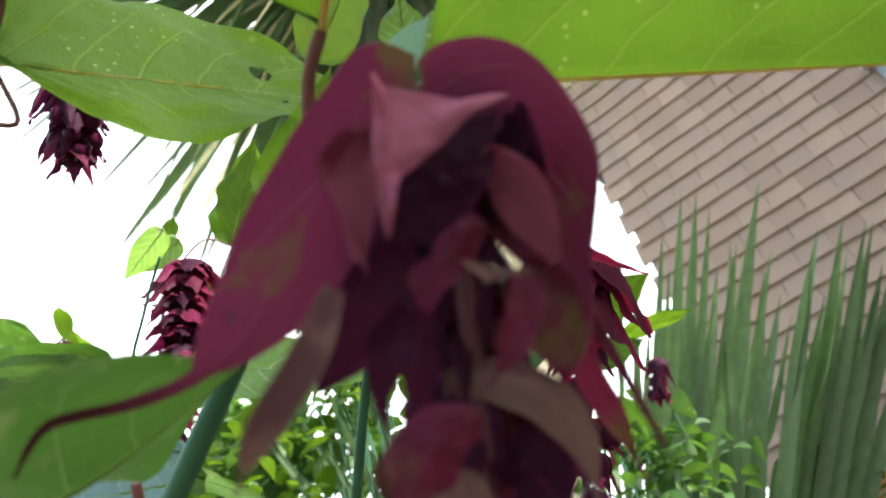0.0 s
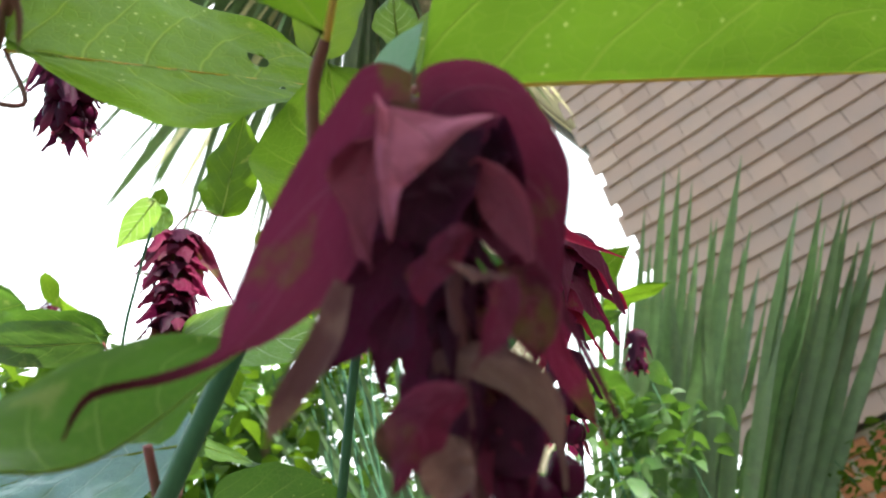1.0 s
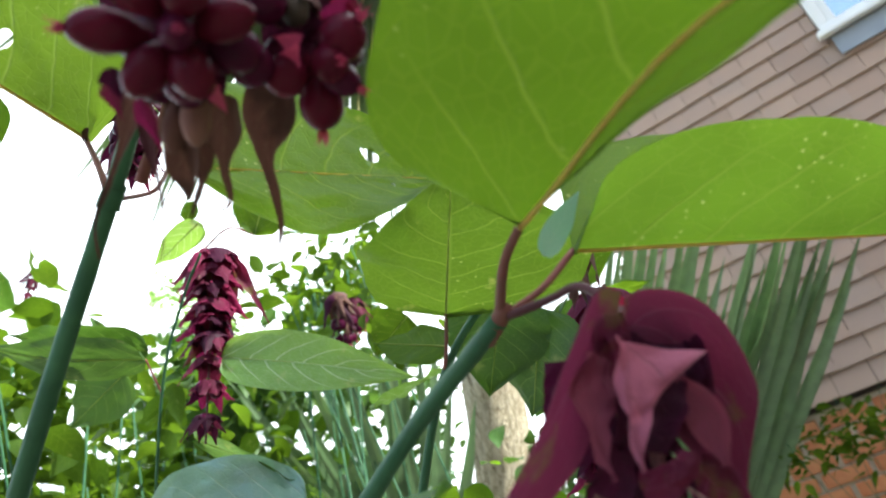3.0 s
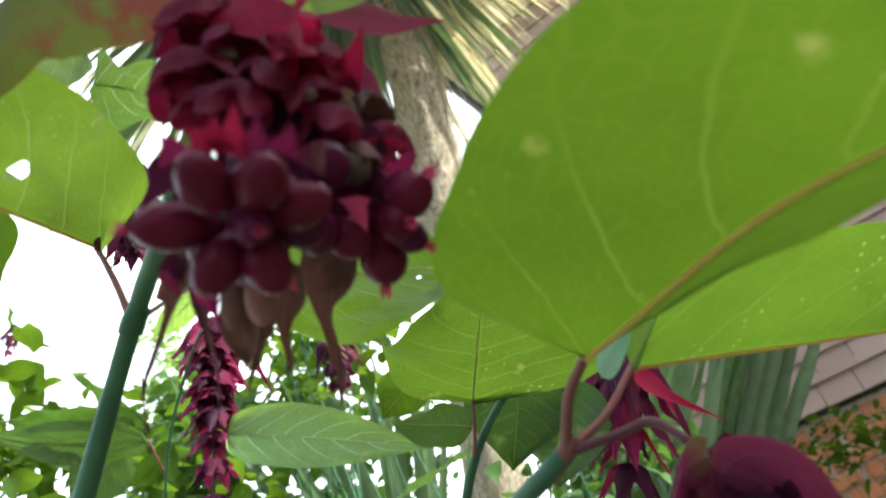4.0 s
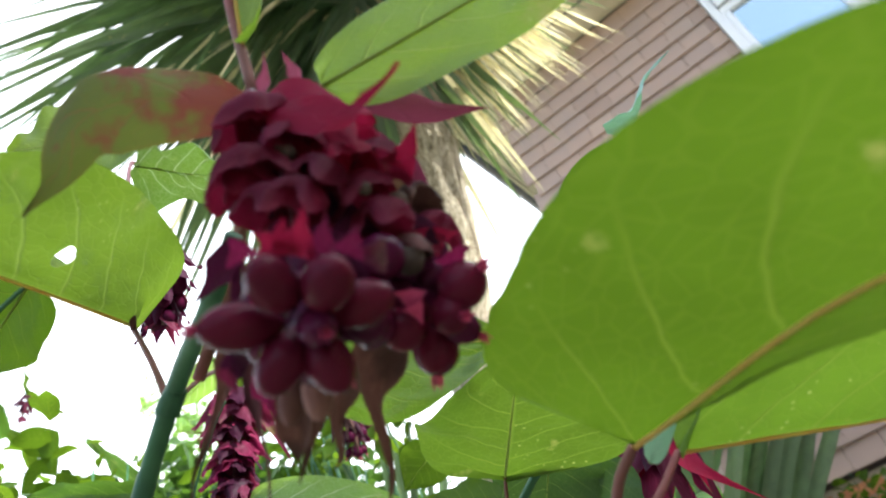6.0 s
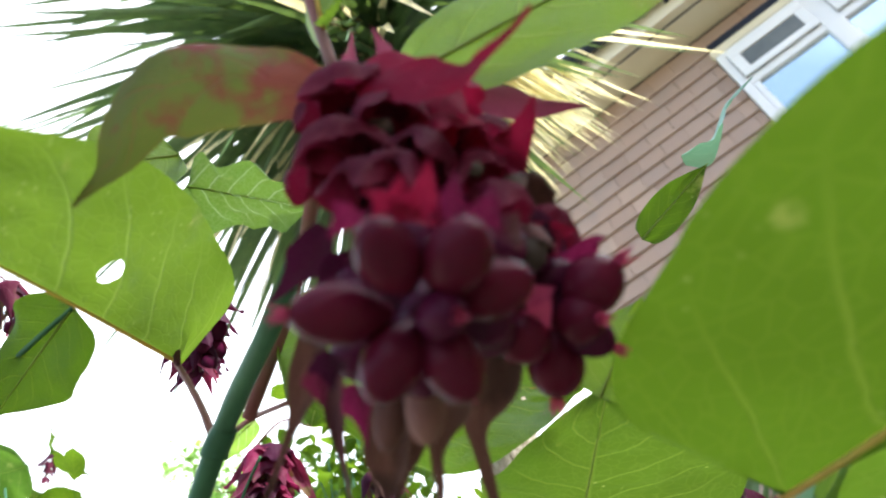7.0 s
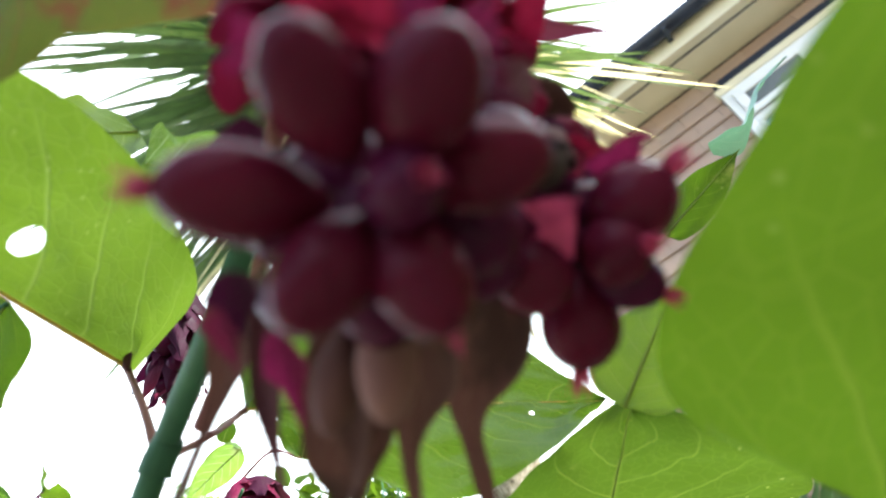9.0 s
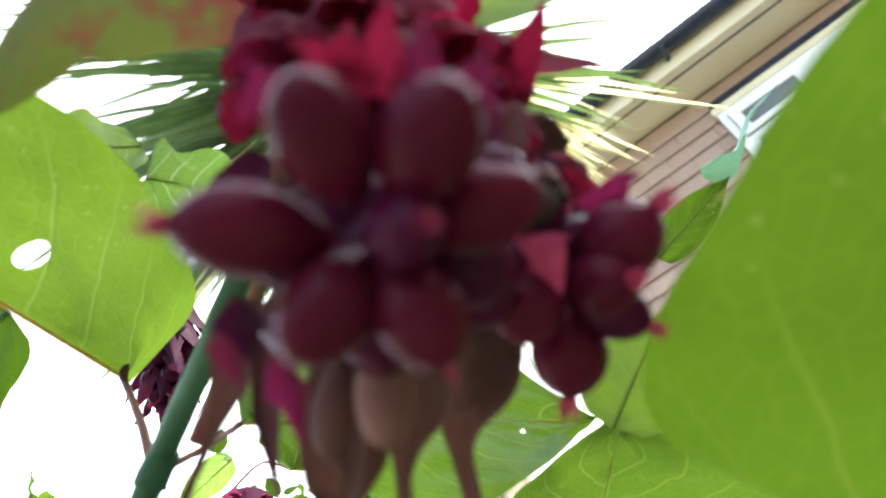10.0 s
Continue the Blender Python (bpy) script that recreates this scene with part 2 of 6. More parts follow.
def berry_material(name, a, b):
    """A taut glossy skin: deep wine flesh, with the sky mirrored only where it turns away."""
    nd = Nodes(name)
    col = nd.ramp(nd.noise(140.0, 4.0), [(0.3, a), (0.75, b)])
    fine = nd.bump(nd.noise(500.0, 3.0), 0.12, 0.0003)
    body = nd.n("MixShader", {0: 0.3, 1: nd.n("BsdfDiffuse", {"Color": col, "Normal": fine}).outputs[0], 2: nd.n("BsdfTranslucent", {"Color": nd.mix(0.5, col, (0.15, 0.008, 0.024))}).outputs[0]})
    shine = nd.n("BsdfGlossy", {"Color": (0.95, 0.95, 1.0), "Roughness": 0.14, "Normal": fine})
    rim = nd.math("POWER", nd.n("LayerWeight", {"Blend": 0.5}).outputs["Facing"], 4.8)
    return nd.shade(nd.n("MixShader", {0: nd.math("MULTIPLY_ADD", rim, 0.5, 0.007), 1: body.outputs[0], 2: shine.outputs[0]}))


DRY = stem_material("dried_flower", (0.12, 0.055, 0.045), (0.06, 0.022, 0.028), 0.8)
DRY_PALE = stem_material("faded_flower", (0.22, 0.115, 0.095), (0.10, 0.035, 0.04), 0.8)
DRIED_SEED = stem_material("dried_seed_head", (0.030, 0.025, 0.022), (0.095, 0.070, 0.050), 0.7)
BERRY = berry_material("wine_berry", (0.075, 0.007, 0.022), (0.135, 0.012, 0.034))
BERRY_BLACK = berry_material("black_berry", (0.045, 0.006, 0.026), (0.095, 0.009, 0.040))


# ---- building helpers ----
def thing(name, at, label, category, group="", kind=""):
    ob = new(name)
    ob.empty_display_size = 0.02
    ob.location = at
    return tagged(ob, label, category, group, kind)


def home(ob):
    """Where the local origin of a part of ob lies in the world."""
    p = Vector((0, 0, 0))
    while ob is not None:
        p = p + Vector(ob.location)
        ob = ob.parent
    return p


def part(name, bm, material, parent=None, label="", smooth=True):
    me = bpy.data.meshes.new(name)
    if parent is not None:
        bmesh.ops.translate(bm, vec=-home(parent), verts=bm.verts)
    bm.to_mesh(me)
    bm.free()
    if smooth:
        me.polygons.foreach_set("use_smooth", [True] * len(me.polygons))
    me.materials.append(material)
    ob = new(name, me)
    ob.parent = parent
    if label:
        ob["label"] = label
    return ob


def curve(points, n):
    """n + 1 places along a smooth line through the points."""
    p = [Vector(q) for q in points]
    if len(p) == 2:
        return [p[0].lerp(p[1], i / n) for i in range(n + 1)]
    p = [p[0] * 2 - p[1], *p, p[-1] * 2 - p[-2]]
    k = len(p) - 3
    out = []
    for i in range(n + 1):
        s = min(i / n * k, k - 1e-6)
        j, f = int(s), s - int(s)
        a, b, c, d = p[j:j + 4]
        out.append(0.5 * (2 * b + (c - a) * f + (2 * a - 5 * b + 4 * c - d) * f * f + (3 * b - a - 3 * c + d) * f ** 3))
    return out


def tube_into(bm, points, r0, r1, n=14, seg=9, knots=0.0):
    line = curve(points, n)
    rings = []
    side = None
    for i, c in enumerate(line):
        t = (line[min(i + 1, n)] - line[max(i - 1, 0)]).normalized()
        if side is None:
            side = t.orthogonal().normalized()
        side = (side - t * side.dot(t)).normalized()
        up = t.cross(side)
        r = r0 + (r1 - r0) * i / n
        r *= 1 + knots * noise.noise(c * 160)
        rings.append([bm.verts.new(c + (side * math.cos(a) + up * math.sin(a)) * r) for a in (math.tau * k / seg for k in range(seg))])
    for a, b in zip(rings, rings[1:]):
        for k in range(seg):
            bm.faces.new((a[k], a[(k + 1) % seg], b[(k + 1) % seg], b[k]))
    bm.faces.new(rings[0][::-1])
    bm.faces.new(rings[-1])


def tube(points, r0, r1, n=14, seg=9, knots=0.06):
    bm = bmesh.new()
    tube_into(bm, points, r0, r1, n, seg, knots)
    return bm


def ovate(u, peak=0.34, base=0.9, point=1.15):
    if u < peak:
        return max(0.0, 1 - ((peak - u) / peak) ** 2) ** (0.5 * base)
    s = (u - peak) / (1 - peak)
    return max(0.0, math.cos(math.pi / 2 * s ** point)) ** 1.25 + 0.012 * (1 - s)


def lance(u, peak=0.3):
    """A bract: soon wide, then a long drawn-out tail."""
    if u < peak:
        return 0.42 + 0.58 * math.sin(math.pi / 2 * u / peak)
    s = (u - peak) / (1 - peak)
    return max(0.02, (1 - s) ** 1.15 * (1 - 0.32 * math.sin(math.pi * s)))


def hood(u):
    """Broad to past the middle, then a thread-like tail."""
    if u < 0.3:
        return 0.5 + 0.5 * math.sin(math.pi / 2 * u / 0.3)
    s = min(1.0, (u - 0.3) / 0.3)
    return 1 - 0.90 * (3 * s * s - 2 * s ** 3) - 0.07 * max(0.0, (u - 0.6) / 0.4)


def sword(u):
    return (0.55 + 0.45 * min(1, u * 4)) * max(0.015, 1 - max(0.0, (u - 0.45) / 0.55) ** 1.7)


def sheet_into(bm, points, half, normal, prof=ovate, cup=0.0, folds=(0.0, 0.0), nu=20, nv=8, wave=0.0, freq=2.0, holes=(), twist=0.0, seed=0.0, lobe=0.0, wide=(1.0, 1.0), slim=0.0):
    """A thin blade along the points: half its half-width, folds in degrees by which the halves rise towards the normal from the midrib."""
    uvl = bm.loops.layers.uv.verify()
    line = curve(points, nu)
    nrm = Vector(normal).normalized()
    fl, fr = (math.radians(f) for f in folds)
    rows = []
    span = sum((b - a).length for a, b in zip(line, line[1:]))
    for i, c in enumerate(line):
        u = i / nu
        t = (line[min(i + 1, nu)] - line[max(i - 1, 0)]).normalized()
        nn = (nrm - t * nrm.dot(t)).normalized()
        if twist:
            nn = Matrix.Rotation(math.radians(twist) * u, 3, t) @ nn
        side = t.cross(nn).normalized()
        h = half * prof(u)
        row = []
        for j in range(nv + 1):
            v = 2 * j / nv - 1
            du = 0.0
            for hu, hv, ru, rv in holes:
                p, q = (u - hu) / ru, (v - hv) / rv
                rho = math.hypot(p, q)
                if 0.55 < rho < 1.5:
                    du, v = du + p * ru * (1 / rho - 1), hv + q * rv / rho
            taper = min(1.0, u / slim) ** 0.8 if slim else 1.0
            f, h = (fl, half * prof(u) * wide[0]) if v < 0 else (fr, half * prof(u) * wide[1] * taper)
            w = wave * half * abs(v) ** 1.5 * noise.noise(Vector((u * freq * 2.2, v * 1.3, seed + 7.3)))
            dent = wave * half * (0.14 * noise.noise(Vector((u * 7, v * 4, seed))) + 0.09 * noise.noise(Vector((u * 17, v * 8, seed + 3))))
            back = t * (du * span - lobe * half * abs(v) ** 0.8 * max(0.0, 1 - u / 0.3) ** 2)
            row.append((bm.verts.new(c + back + side * (v * h * math.cos(f)) + nn * (abs(v) * h * math.sin(f) + cup * h * v * v + w + dent)), u + du, v))
        rows.append(row)
    for a, b in zip(rows, rows[1:]):
        for j in range(nv):
            quad = (a[j], a[j + 1], b[j + 1], b[j])
            if holes:
                cu, cv = sum(q[1] for q in quad) / 4, sum(q[2] for q in quad) / 4
                if any(((cu - hu) / ru) ** 2 + ((cv - hv) / rv) ** 2 < 0.95 for hu, hv, ru, rv in holes):
                    continue
            face = bm.faces.new([q[0] for q in quad])
            for loop, q in zip(face.loops, quad):
                loop[uvl].uv = (q[1], q[2])
    if holes:
        bmesh.ops.delete(bm, geom=[q[0] for r in rows for q in r if not q[0].link_faces], context="VERTS")


def sheet(*args, **kw):
    bm = bmesh.new()
    sheet_into(bm, *args, **kw)
    return bm


def leaf(parent, base, tip, half, normal, stalk=None, material=None, droop=0.0, folds=(0.0, 0.0), wave=0.25, holes=(), label="", fine=1, rib=None, peak=0.34, cup=0.0, thick=0.0011, seed=None, stalk_material=None, point=1.15, lobe=0.0, full=0.7, wide=(1.0, 1.0), slim=0.0):
    """A leaf with its midrib (and stalk) under a shoot. stalk: points from the stem to the blade's base."""
    material = material or LEAF
    base, tip, nrm = Vector(base), Vector(tip), Vector(normal).normalized()
    d = tip - base
    nn = (nrm - d * nrm.dot(d) / d.length_squared).normalized()
    line = [base, base.lerp(tip, 0.5) + nn * droop * d.length, tip]
    seed = seed if seed is not None else random.uniform(0, 50)
    blade = part("leaf", sheet(line, half, nn, lambda u: ovate(u, peak, full, point), cup, folds, 26 * fine, 12 * fine, wave, 2.0, holes, seed=seed, lobe=lobe, wide=wide, slim=slim), material, parent, label)
    under = [p - nn * 0.0002 for p in curve(line, 8)]
    part("midrib", tube(under, thick * 0.36, thick * 0.08, 14, 6, 0.0), rib or RIB_GREEN, blade)
    if stalk:
        part("petiole", tube([*stalk, base], thick * 0.66, thick * 0.55, 12, 8), stalk_material or PETIOLE, parent)
    return blade


def bract(parent, points, half, normal, material, cup=0.5, folds=(0.0, 0.0), prof=None, wave=0.35, nu=22, nv=8, label="", twist=0.0, name="bract", wide=(1.0, 1.0)):
    return part(name, sheet(points, half, normal, prof or lance, cup, folds, nu, nv, wave, 2.5, (), twist, random.uniform(0, 60), wide=wide), material, parent, label)


def berry(parent, at, r, axis, material=None, calyx=True, long=1.3, label=""):
    """A berry with the dried calyx at its free end; axis: the way the free end points."""
    bm = bmesh.new()
    at = Vector(at)
    bmesh.ops.create_uvsphere(bm, u_segments=20, v_segments=14, radius=r)
    for v in bm.verts:
        k = v.co.z / r
        v.co.z *= long
        v.co.xy *= 1 + 0.10 * k - 0.14 * max(0.0, k) ** 2 - 0.30 * max(0.0, -k) ** 1.5 + 0.07 * noise.noise(v.co * 260 + at * 900)
    q = Vector(axis).normalized().to_track_quat("Z", "Y").to_matrix()
    for v in bm.verts:
        v.co = q @ v.co + at
    ob = part("berry", bm, material or BERRY, parent, label)
    if calyx:
        bm = bmesh.new()
        tip = at + q @ Vector((0, 0, r * long * 0.96))
        for k in range(5):
            a = math.tau * k / 5 + r * 900
            out = q @ Vector((math.cos(a), math.sin(a), 0))
            z = q @ Vector((0, 0, 1))
            sheet_into(bm, [tip - z * r * 0.1 + out * r * 0.06, tip + z * r * 0.4 + out * r * 0.2, tip + z * r * 0.75 + out * r * random.uniform(0.2, 0.5)], r * 0.19, out - z * 0.2, lance, 0.3, nu=6, nv=2)
        part("calyx", bm, CALYX, ob, "small pinkish-red calyx lobes")
    return ob


def cup(parent, at, r, axis, material, seed, deep=0.9):
    """A cup-like bract, open towards the axis, with a toothed wavy rim."""
    rng = random.Random(seed)
    bm = bmesh.new()
    uvl = bm.loops.layers.uv.verify()
    q = Vector(axis).normalized().to_track_quat("Z", "Y").to_matrix()
    at = Vector(at)
    rows, n, m = [], 40, 10
    ph = rng.uniform(0, 6)
    for i in range(m + 1):
        f = i / m
        row = []
        for k in range(n):
            a = math.tau * k / n
            rim = 1 + f * f * (0.30 * math.cos(3 * a + ph) + 0.20 * math.sin(5 * a + ph * 2))
            crease = noise.noise(Vector((2.2 * math.cos(a), 2.2 * math.sin(a), seed * 3.7 + f))) + 0.5 * noise.noise(Vector((6 * math.cos(a), 6 * math.sin(a), seed + 2 * f)))
            w = r * (0.12 + 0.88 * math.sin(math.pi * 0.56 * f)) * (1 + 0.30 * f * crease)
            z = r * deep * (-math.cos(math.pi * 0.5 * f) * 0.9 + 0.8 * f * (rim - 1) + 0.1 * f)
            row.append(bm.verts.new(at + q @ Vector((w * math.cos(a) * rim ** 0.4, w * math.sin(a) * rim ** 0.4, z))))
        rows.append(row)
    for i in range(m):
        for k in range(n):
            face = bm.faces.new((rows[i][k], rows[i][(k + 1) % n], rows[i + 1][(k + 1) % n], rows[i + 1][k]))
            for loop, (ii, kk) in zip(face.loops, ((i, k), (i, k + 1), (i + 1, k + 1), (i + 1, k))):
                loop[uvl].uv = (kk / n, ii / m)
    bm.faces.new(rows[0][::-1])
    return part("bract_cup", bm, material, parent)


def raceme(name, points, label, tiers=7, size=0.017, material=None, berries=0, seed=1, spread=1.0, black=False, group="hanging racemes", tail=1.0, n=5, stalk_r=0.0009, broad=0.34, stalk=()):
    """A hanging flower spike: whorls of pointed bracts round a stalk, with berries in the lower ones. points: from the top down."""
    rng = random.Random(seed)
    ob = thing(name, points[0], label, "flower", group)
    part("stalk", tube([*stalk, *points], stalk_r, stalk_r * 0.7, 24, 7), STALK, ob)
    line = curve(points, 60)
    mats = material or [BRACT, BRACT, BRACT_RED]
    for k in range(tiers):
        f = (k + 0.15) / tiers
        i = int(f * 60)
        c = line[i]
        t = (line[min(i + 1, 60)] - line[max(i - 1, 0)]).normalized()
        s = t.orthogonal().normalized()
        b = t.cross(s)
        scale = size * (1.25 - 0.6 * f)
        for j in range(n):
            a = math.tau * (j + 0.5 * (k % 2)) / n + rng.uniform(-0.25, 0.25)
            out = s * math.cos(a) + b * math.sin(a)
            ln = scale * rng.uniform(0.8, 1.2) * tail
            pts = [c, c + out * ln * 0.42 * spread + t * ln * 0.10, c + out * ln * 0.72 * spread + t * ln * 0.55, c + out * ln * 0.95 * spread + t * ln * rng.uniform(0.75, 1.05)]
            part("bract", sheet(pts, ln * broad, out - t * 0.3, lance, -0.55, (0, 0), 12, 4, 0.3, 2.0, (), rng.uniform(-20, 20), rng.uniform(0, 60)), rng.choice(mats), ob)
        if k >= tiers - berries:
            for j in range(4):
                a = math.tau * j / 4 + k
                out = s * math.cos(a) + b * math.sin(a)
                berry(ob, c + out * scale * 0.34 + t * scale * 0.3, scale * rng.uniform(0.2, 0.26), out * 0.7 + t, BERRY_BLACK if black else rng.choice([BERRY, BERRY_BLACK]), k == tiers - 1)
    return ob


# ---- setting: ground, house ----
def box_into(bm, x0, x1, y0, y1, z0, z1):
    vs = [bm.verts.new((x, y, z)) for z in (z0, z1) for y in (y0, y1) for x in (x0, x1)]
    for f in ((0, 2, 3, 1), (4, 5, 7, 6), (0, 1, 5, 4), (2, 6, 7, 3), (0, 4, 6, 2), (1, 3, 7, 5)):
        bm.faces.new([vs[k] for k in f])


def box(x0, x1, y0, y1, z0, z1, bevel=0.0):
    bm = bmesh.new()
    box_into(bm, x0, x1, y0, y1, z0, z1)
    if bevel:
        bmesh.ops.bevel(bm, geom=bm.edges[:], offset=bevel, segments=2, affect="EDGES", profile=0.5)
    return bm


def plain(name, a, b, rough, scale=8.0, relief=0.2, metallic=0.0, coat=0.0):
    nd = Nodes(name)
    big = nd.noise(scale, 5.0)
    col = nd.ramp(big, [(0.3, a), (0.7, b)])
    return nd.shade(nd.principled(Base_Color=col, Roughness=rough, Metallic=metallic, Coat_Weight=coat, Normal=nd.bump(nd.noise(scale * 14, 4.0), relief, 0.002)))


def tile_material():
    nd = Nodes("clay_tile")
    r = nd.n("ObjectInfo").outputs["Random"]
    isl = nd.n("NewGeometry").outputs["Random Per Island"]
    pick = nd.math("FRACT", nd.math("ADD", r, isl))
    col = nd.ramp(pick, [(0.0, (0.38, 0.265, 0.21)), (0.35, (0.46, 0.325, 0.255)), (0.7, (0.42, 0.305, 0.25)), (1.0, (0.50, 0.36, 0.28))])
    pos = nd.n("NewGeometry").outputs["Position"]
    weather = nd.noise(5.0, 5.0, pos)
    col = nd.mix(nd.n("MapRange", {0: weather, 1: 0.42, 2: 0.72, 3: 0.0, 4: 0.35}).outputs[0], col, (0.30, 0.27, 0.25))
    grit = nd.noise(160.0, 4.0, pos)
    col = nd.mix(nd.math("MULTIPLY", grit, 0.25), col, (0.22, 0.15, 0.13))
    return nd.shade(nd.principled(Base_Color=col, Roughness=0.85, Normal=nd.bump(grit, 0.4, 0.002)))


TILE = tile_material()
BATTEN = plain("dark_backing", (0.035, 0.025, 0.022), (0.05, 0.035, 0.03), 0.9)
BRICK = plain("orange_brick", (0.42, 0.14, 0.06), (0.55, 0.24, 0.11), 0.9, 12.0, 0.5)
MORTAR = plain("pale_mortar", (0.42, 0.36, 0.28), (0.55, 0.48, 0.38), 0.95, 20.0, 0.5)
CREAM = plain("cream_paint", (0.72, 0.66, 0.48), (0.80, 0.75, 0.58), 0.45, 3.0, 0.1)
WHITE = plain("white_upvc", (0.78, 0.80, 0.82), (0.86, 0.87, 0.88), 0.28, 2.0, 0.05)
GUTTER = plain("black_gutter", (0.012, 0.016, 0.03), (0.03, 0.04, 0.07), 0.22, 6.0, 0.05)
SLATE = plain("roof_tile", (0.12, 0.07, 0.05), (0.2, 0.12, 0.09), 0.85, 10.0, 0.4)
# Ground colour made pale to bounce light up to the soffit and leaves.
EARTH = plain("garden_soil", (0.22, 0.205, 0.15), (0.28, 0.27, 0.18), 0.95, 2.0, 0.6)
LEAD = plain("lead_flashing", (0.24, 0.28, 0.34), (0.32, 0.36, 0.42), 0.5, 6.0, 0.15)


def pane_material():
    nd = Nodes("window_glass")
    # Blue metal-like base adds sky blue to what the panes mirror.
    return nd.shade(nd.principled(Base_Color=(0.50, 0.64, 0.76), Roughness=0.03, Specular_IOR_Level=0.9, Metallic=0.75))


GLASS = pane_material()

bm = bmesh.new()
bmesh.ops.create_grid(bm, x_segments=80, y_segments=80, size=150)
for v in bm.verts:
    r = v.co.xy.length
    v.co.z = 0.05 * noise.noise(v.co * 0.7) - 0.03 if r < 40 else 0.0
tagged(part("ground", bm, EARTH), "garden soil, made pale to bounce light up", "ground", kind="structure")

WALL_Y, CORNER_X, WALL_END, TILE_LOW, EAVE = 3.654, -0.807, 2.9, 1.66, 4.58
GAUGE, TILE_W = 0.11, 0.165
house = thing("wall_north", (CORNER_X, WALL_Y, 0), "house wall hung with pinkish-brown clay tiles above rough brick", "wall", kind="structure")
part("backing", box(CORNER_X + 0.02, WALL_END, WALL_Y + 0.035, WALL_Y + 0.26, TILE_LOW - 0.02, EAVE), BATTEN, house, smooth=False)
part("lower_wall", box(CORNER_X + 0.03, WALL_END, WALL_Y + 0.06, WALL_Y + 0.26, -0.1, TILE_LOW - 0.02), MORTAR, house, "pale mortar of the brick wall", smooth=False)
side = thing("wall_west", (CORNER_X, WALL_Y, 0), "plain side wall of the house, brick and tile", "wall", kind="structure")
part("backing", box(CORNER_X + 0.02, CORNER_X + 0.22, WALL_Y + 0.27, WALL_Y + 6.0, -0.1, EAVE), BATTEN, side, smooth=False)
# Unseen wall added as a sun block, keeping the plants in shade.
wing = thing("wall_east", (WALL_END, 0, 0), "unseen tile-coloured wall added to block the sun", "wall", kind="structure")
part("backing", box(WALL_END + 0.01, WALL_END + 0.25, -3.82, WALL_Y + 0.26, -0.1, 3.62), plain("sun_block_plaster", (0.36, 0.25, 0.21), (0.42, 0.29, 0.24), 0.9), wing, smooth=False)

# Unseen wall behind the camera, added to shape fill and berry reflections.
fill_wall = thing("wall_south", (0, -3.6, 0), "plain low brick wall, unseen, added to shape the fill light", "wall", kind="structure")
part("backing", box(-6.0, WALL_END, -3.82, -3.6, -0.1, 1.5), plain("old_brick", (0.28, 0.20, 0.16), (0.38, 0.28, 0.22), 0.9, 9.0, 0.5), fill_wall, smooth=False)

# roof, hipped at the corner, with boxed eaves and gutter on two sides
OVER = 0.32
bm = bmesh.new()
x0, y0 = CORNER_X - OVER, WALL_Y - OVER
ring = [(x0, y0, EAVE + 0.2), (WALL_END + 3, y0, EAVE + 0.2), (WALL_END + 3, y0 + 3.2, EAVE + 2.2), (x0 + 3.2, y0 + 3.2, EAVE + 2.2), (x0, y0 + 6.4, EAVE + 0.2)]
v = [bm.verts.new(p) for p in ring]
bm.faces.new((v[0], v[1], v[2], v[3]))
bm.faces.new((v[0], v[3], v[4]))
roof = thing("roof", (x0, y0, EAVE), "brown tiled hipped roof with cream eaves", "roof", kind="structure")
part("slope", bm, SLATE, roof, smooth=False)
eaves = thing("trim_eaves", (x0, y0, EAVE), "cream painted soffit and fascia boards under the roof edge", "eaves", kind="structure")
part("soffit_board", box(x0 + 0.02, WALL_END, y0 + 0.02, WALL_Y + 0.27, EAVE, EAVE + 0.02), CREAM, eaves, smooth=False)
part("soffit_board", box(x0 + 0.02, CORNER_X + 0.02, WALL_Y + 0.272, WALL_Y + 6, EAVE, EAVE + 0.02), CREAM, eaves, smooth=False)
part("soffit_strip", box(x0 + 0.02, WALL_END, y0 + 0.085, y0 + 0.095, EAVE - 0.006, EAVE - 0.001), GUTTER, eaves, "narrow vent strip in the soffit", smooth=False)
part("fascia", box(x0, WALL_END, y0 - 0.002, y0 + 0.018, EAVE - 0.015, EAVE + 0.17), CREAM, eaves, smooth=False)
part("fascia", box(x0 - 0.002, x0 + 0.018, y0 + 0.02, WALL_Y + 6, EAVE - 0.015, EAVE + 0.17), CREAM, eaves, smooth=False)


def gutter(along, a, b, at, name_parent):
    """A half-round gutter along x or y."""
    bm = bmesh.new()
    rings = []
    for k in range(13):
        ang = math.pi + math.pi * k / 12
        rings.append((0.062 * math.cos(ang), 0.062 * math.sin(ang)))
    prof = rings + [(0.055 * math.cos(math.tau - math.pi * k / 12), 0.055 * math.sin(math.tau - math.pi * k / 12)) for k in range(13)]
    ends = []
    for s in (a, b):
        ends.append([bm.verts.new((s, at + p[0], EAVE + 0.135 + p[1]) if along == "x" else (at + p[0], s, EAVE + 0.135 + p[1])) for p in prof])
    m = len(prof)
    for k in range(m):
        bm.faces.new((ends[0][k], ends[0][(k + 1) % m], ends[1][(k + 1) % m], ends[1][k]))
    return part("channel", bm, GUTTER, name_parent)


gut = thing("gutter", (x0, y0, EAVE), "glossy black half-round gutter round the roof edge", "gutter", kind="structure")
gutter("x", x0 - 0.13, WALL_END, y0 - 0.067, gut)
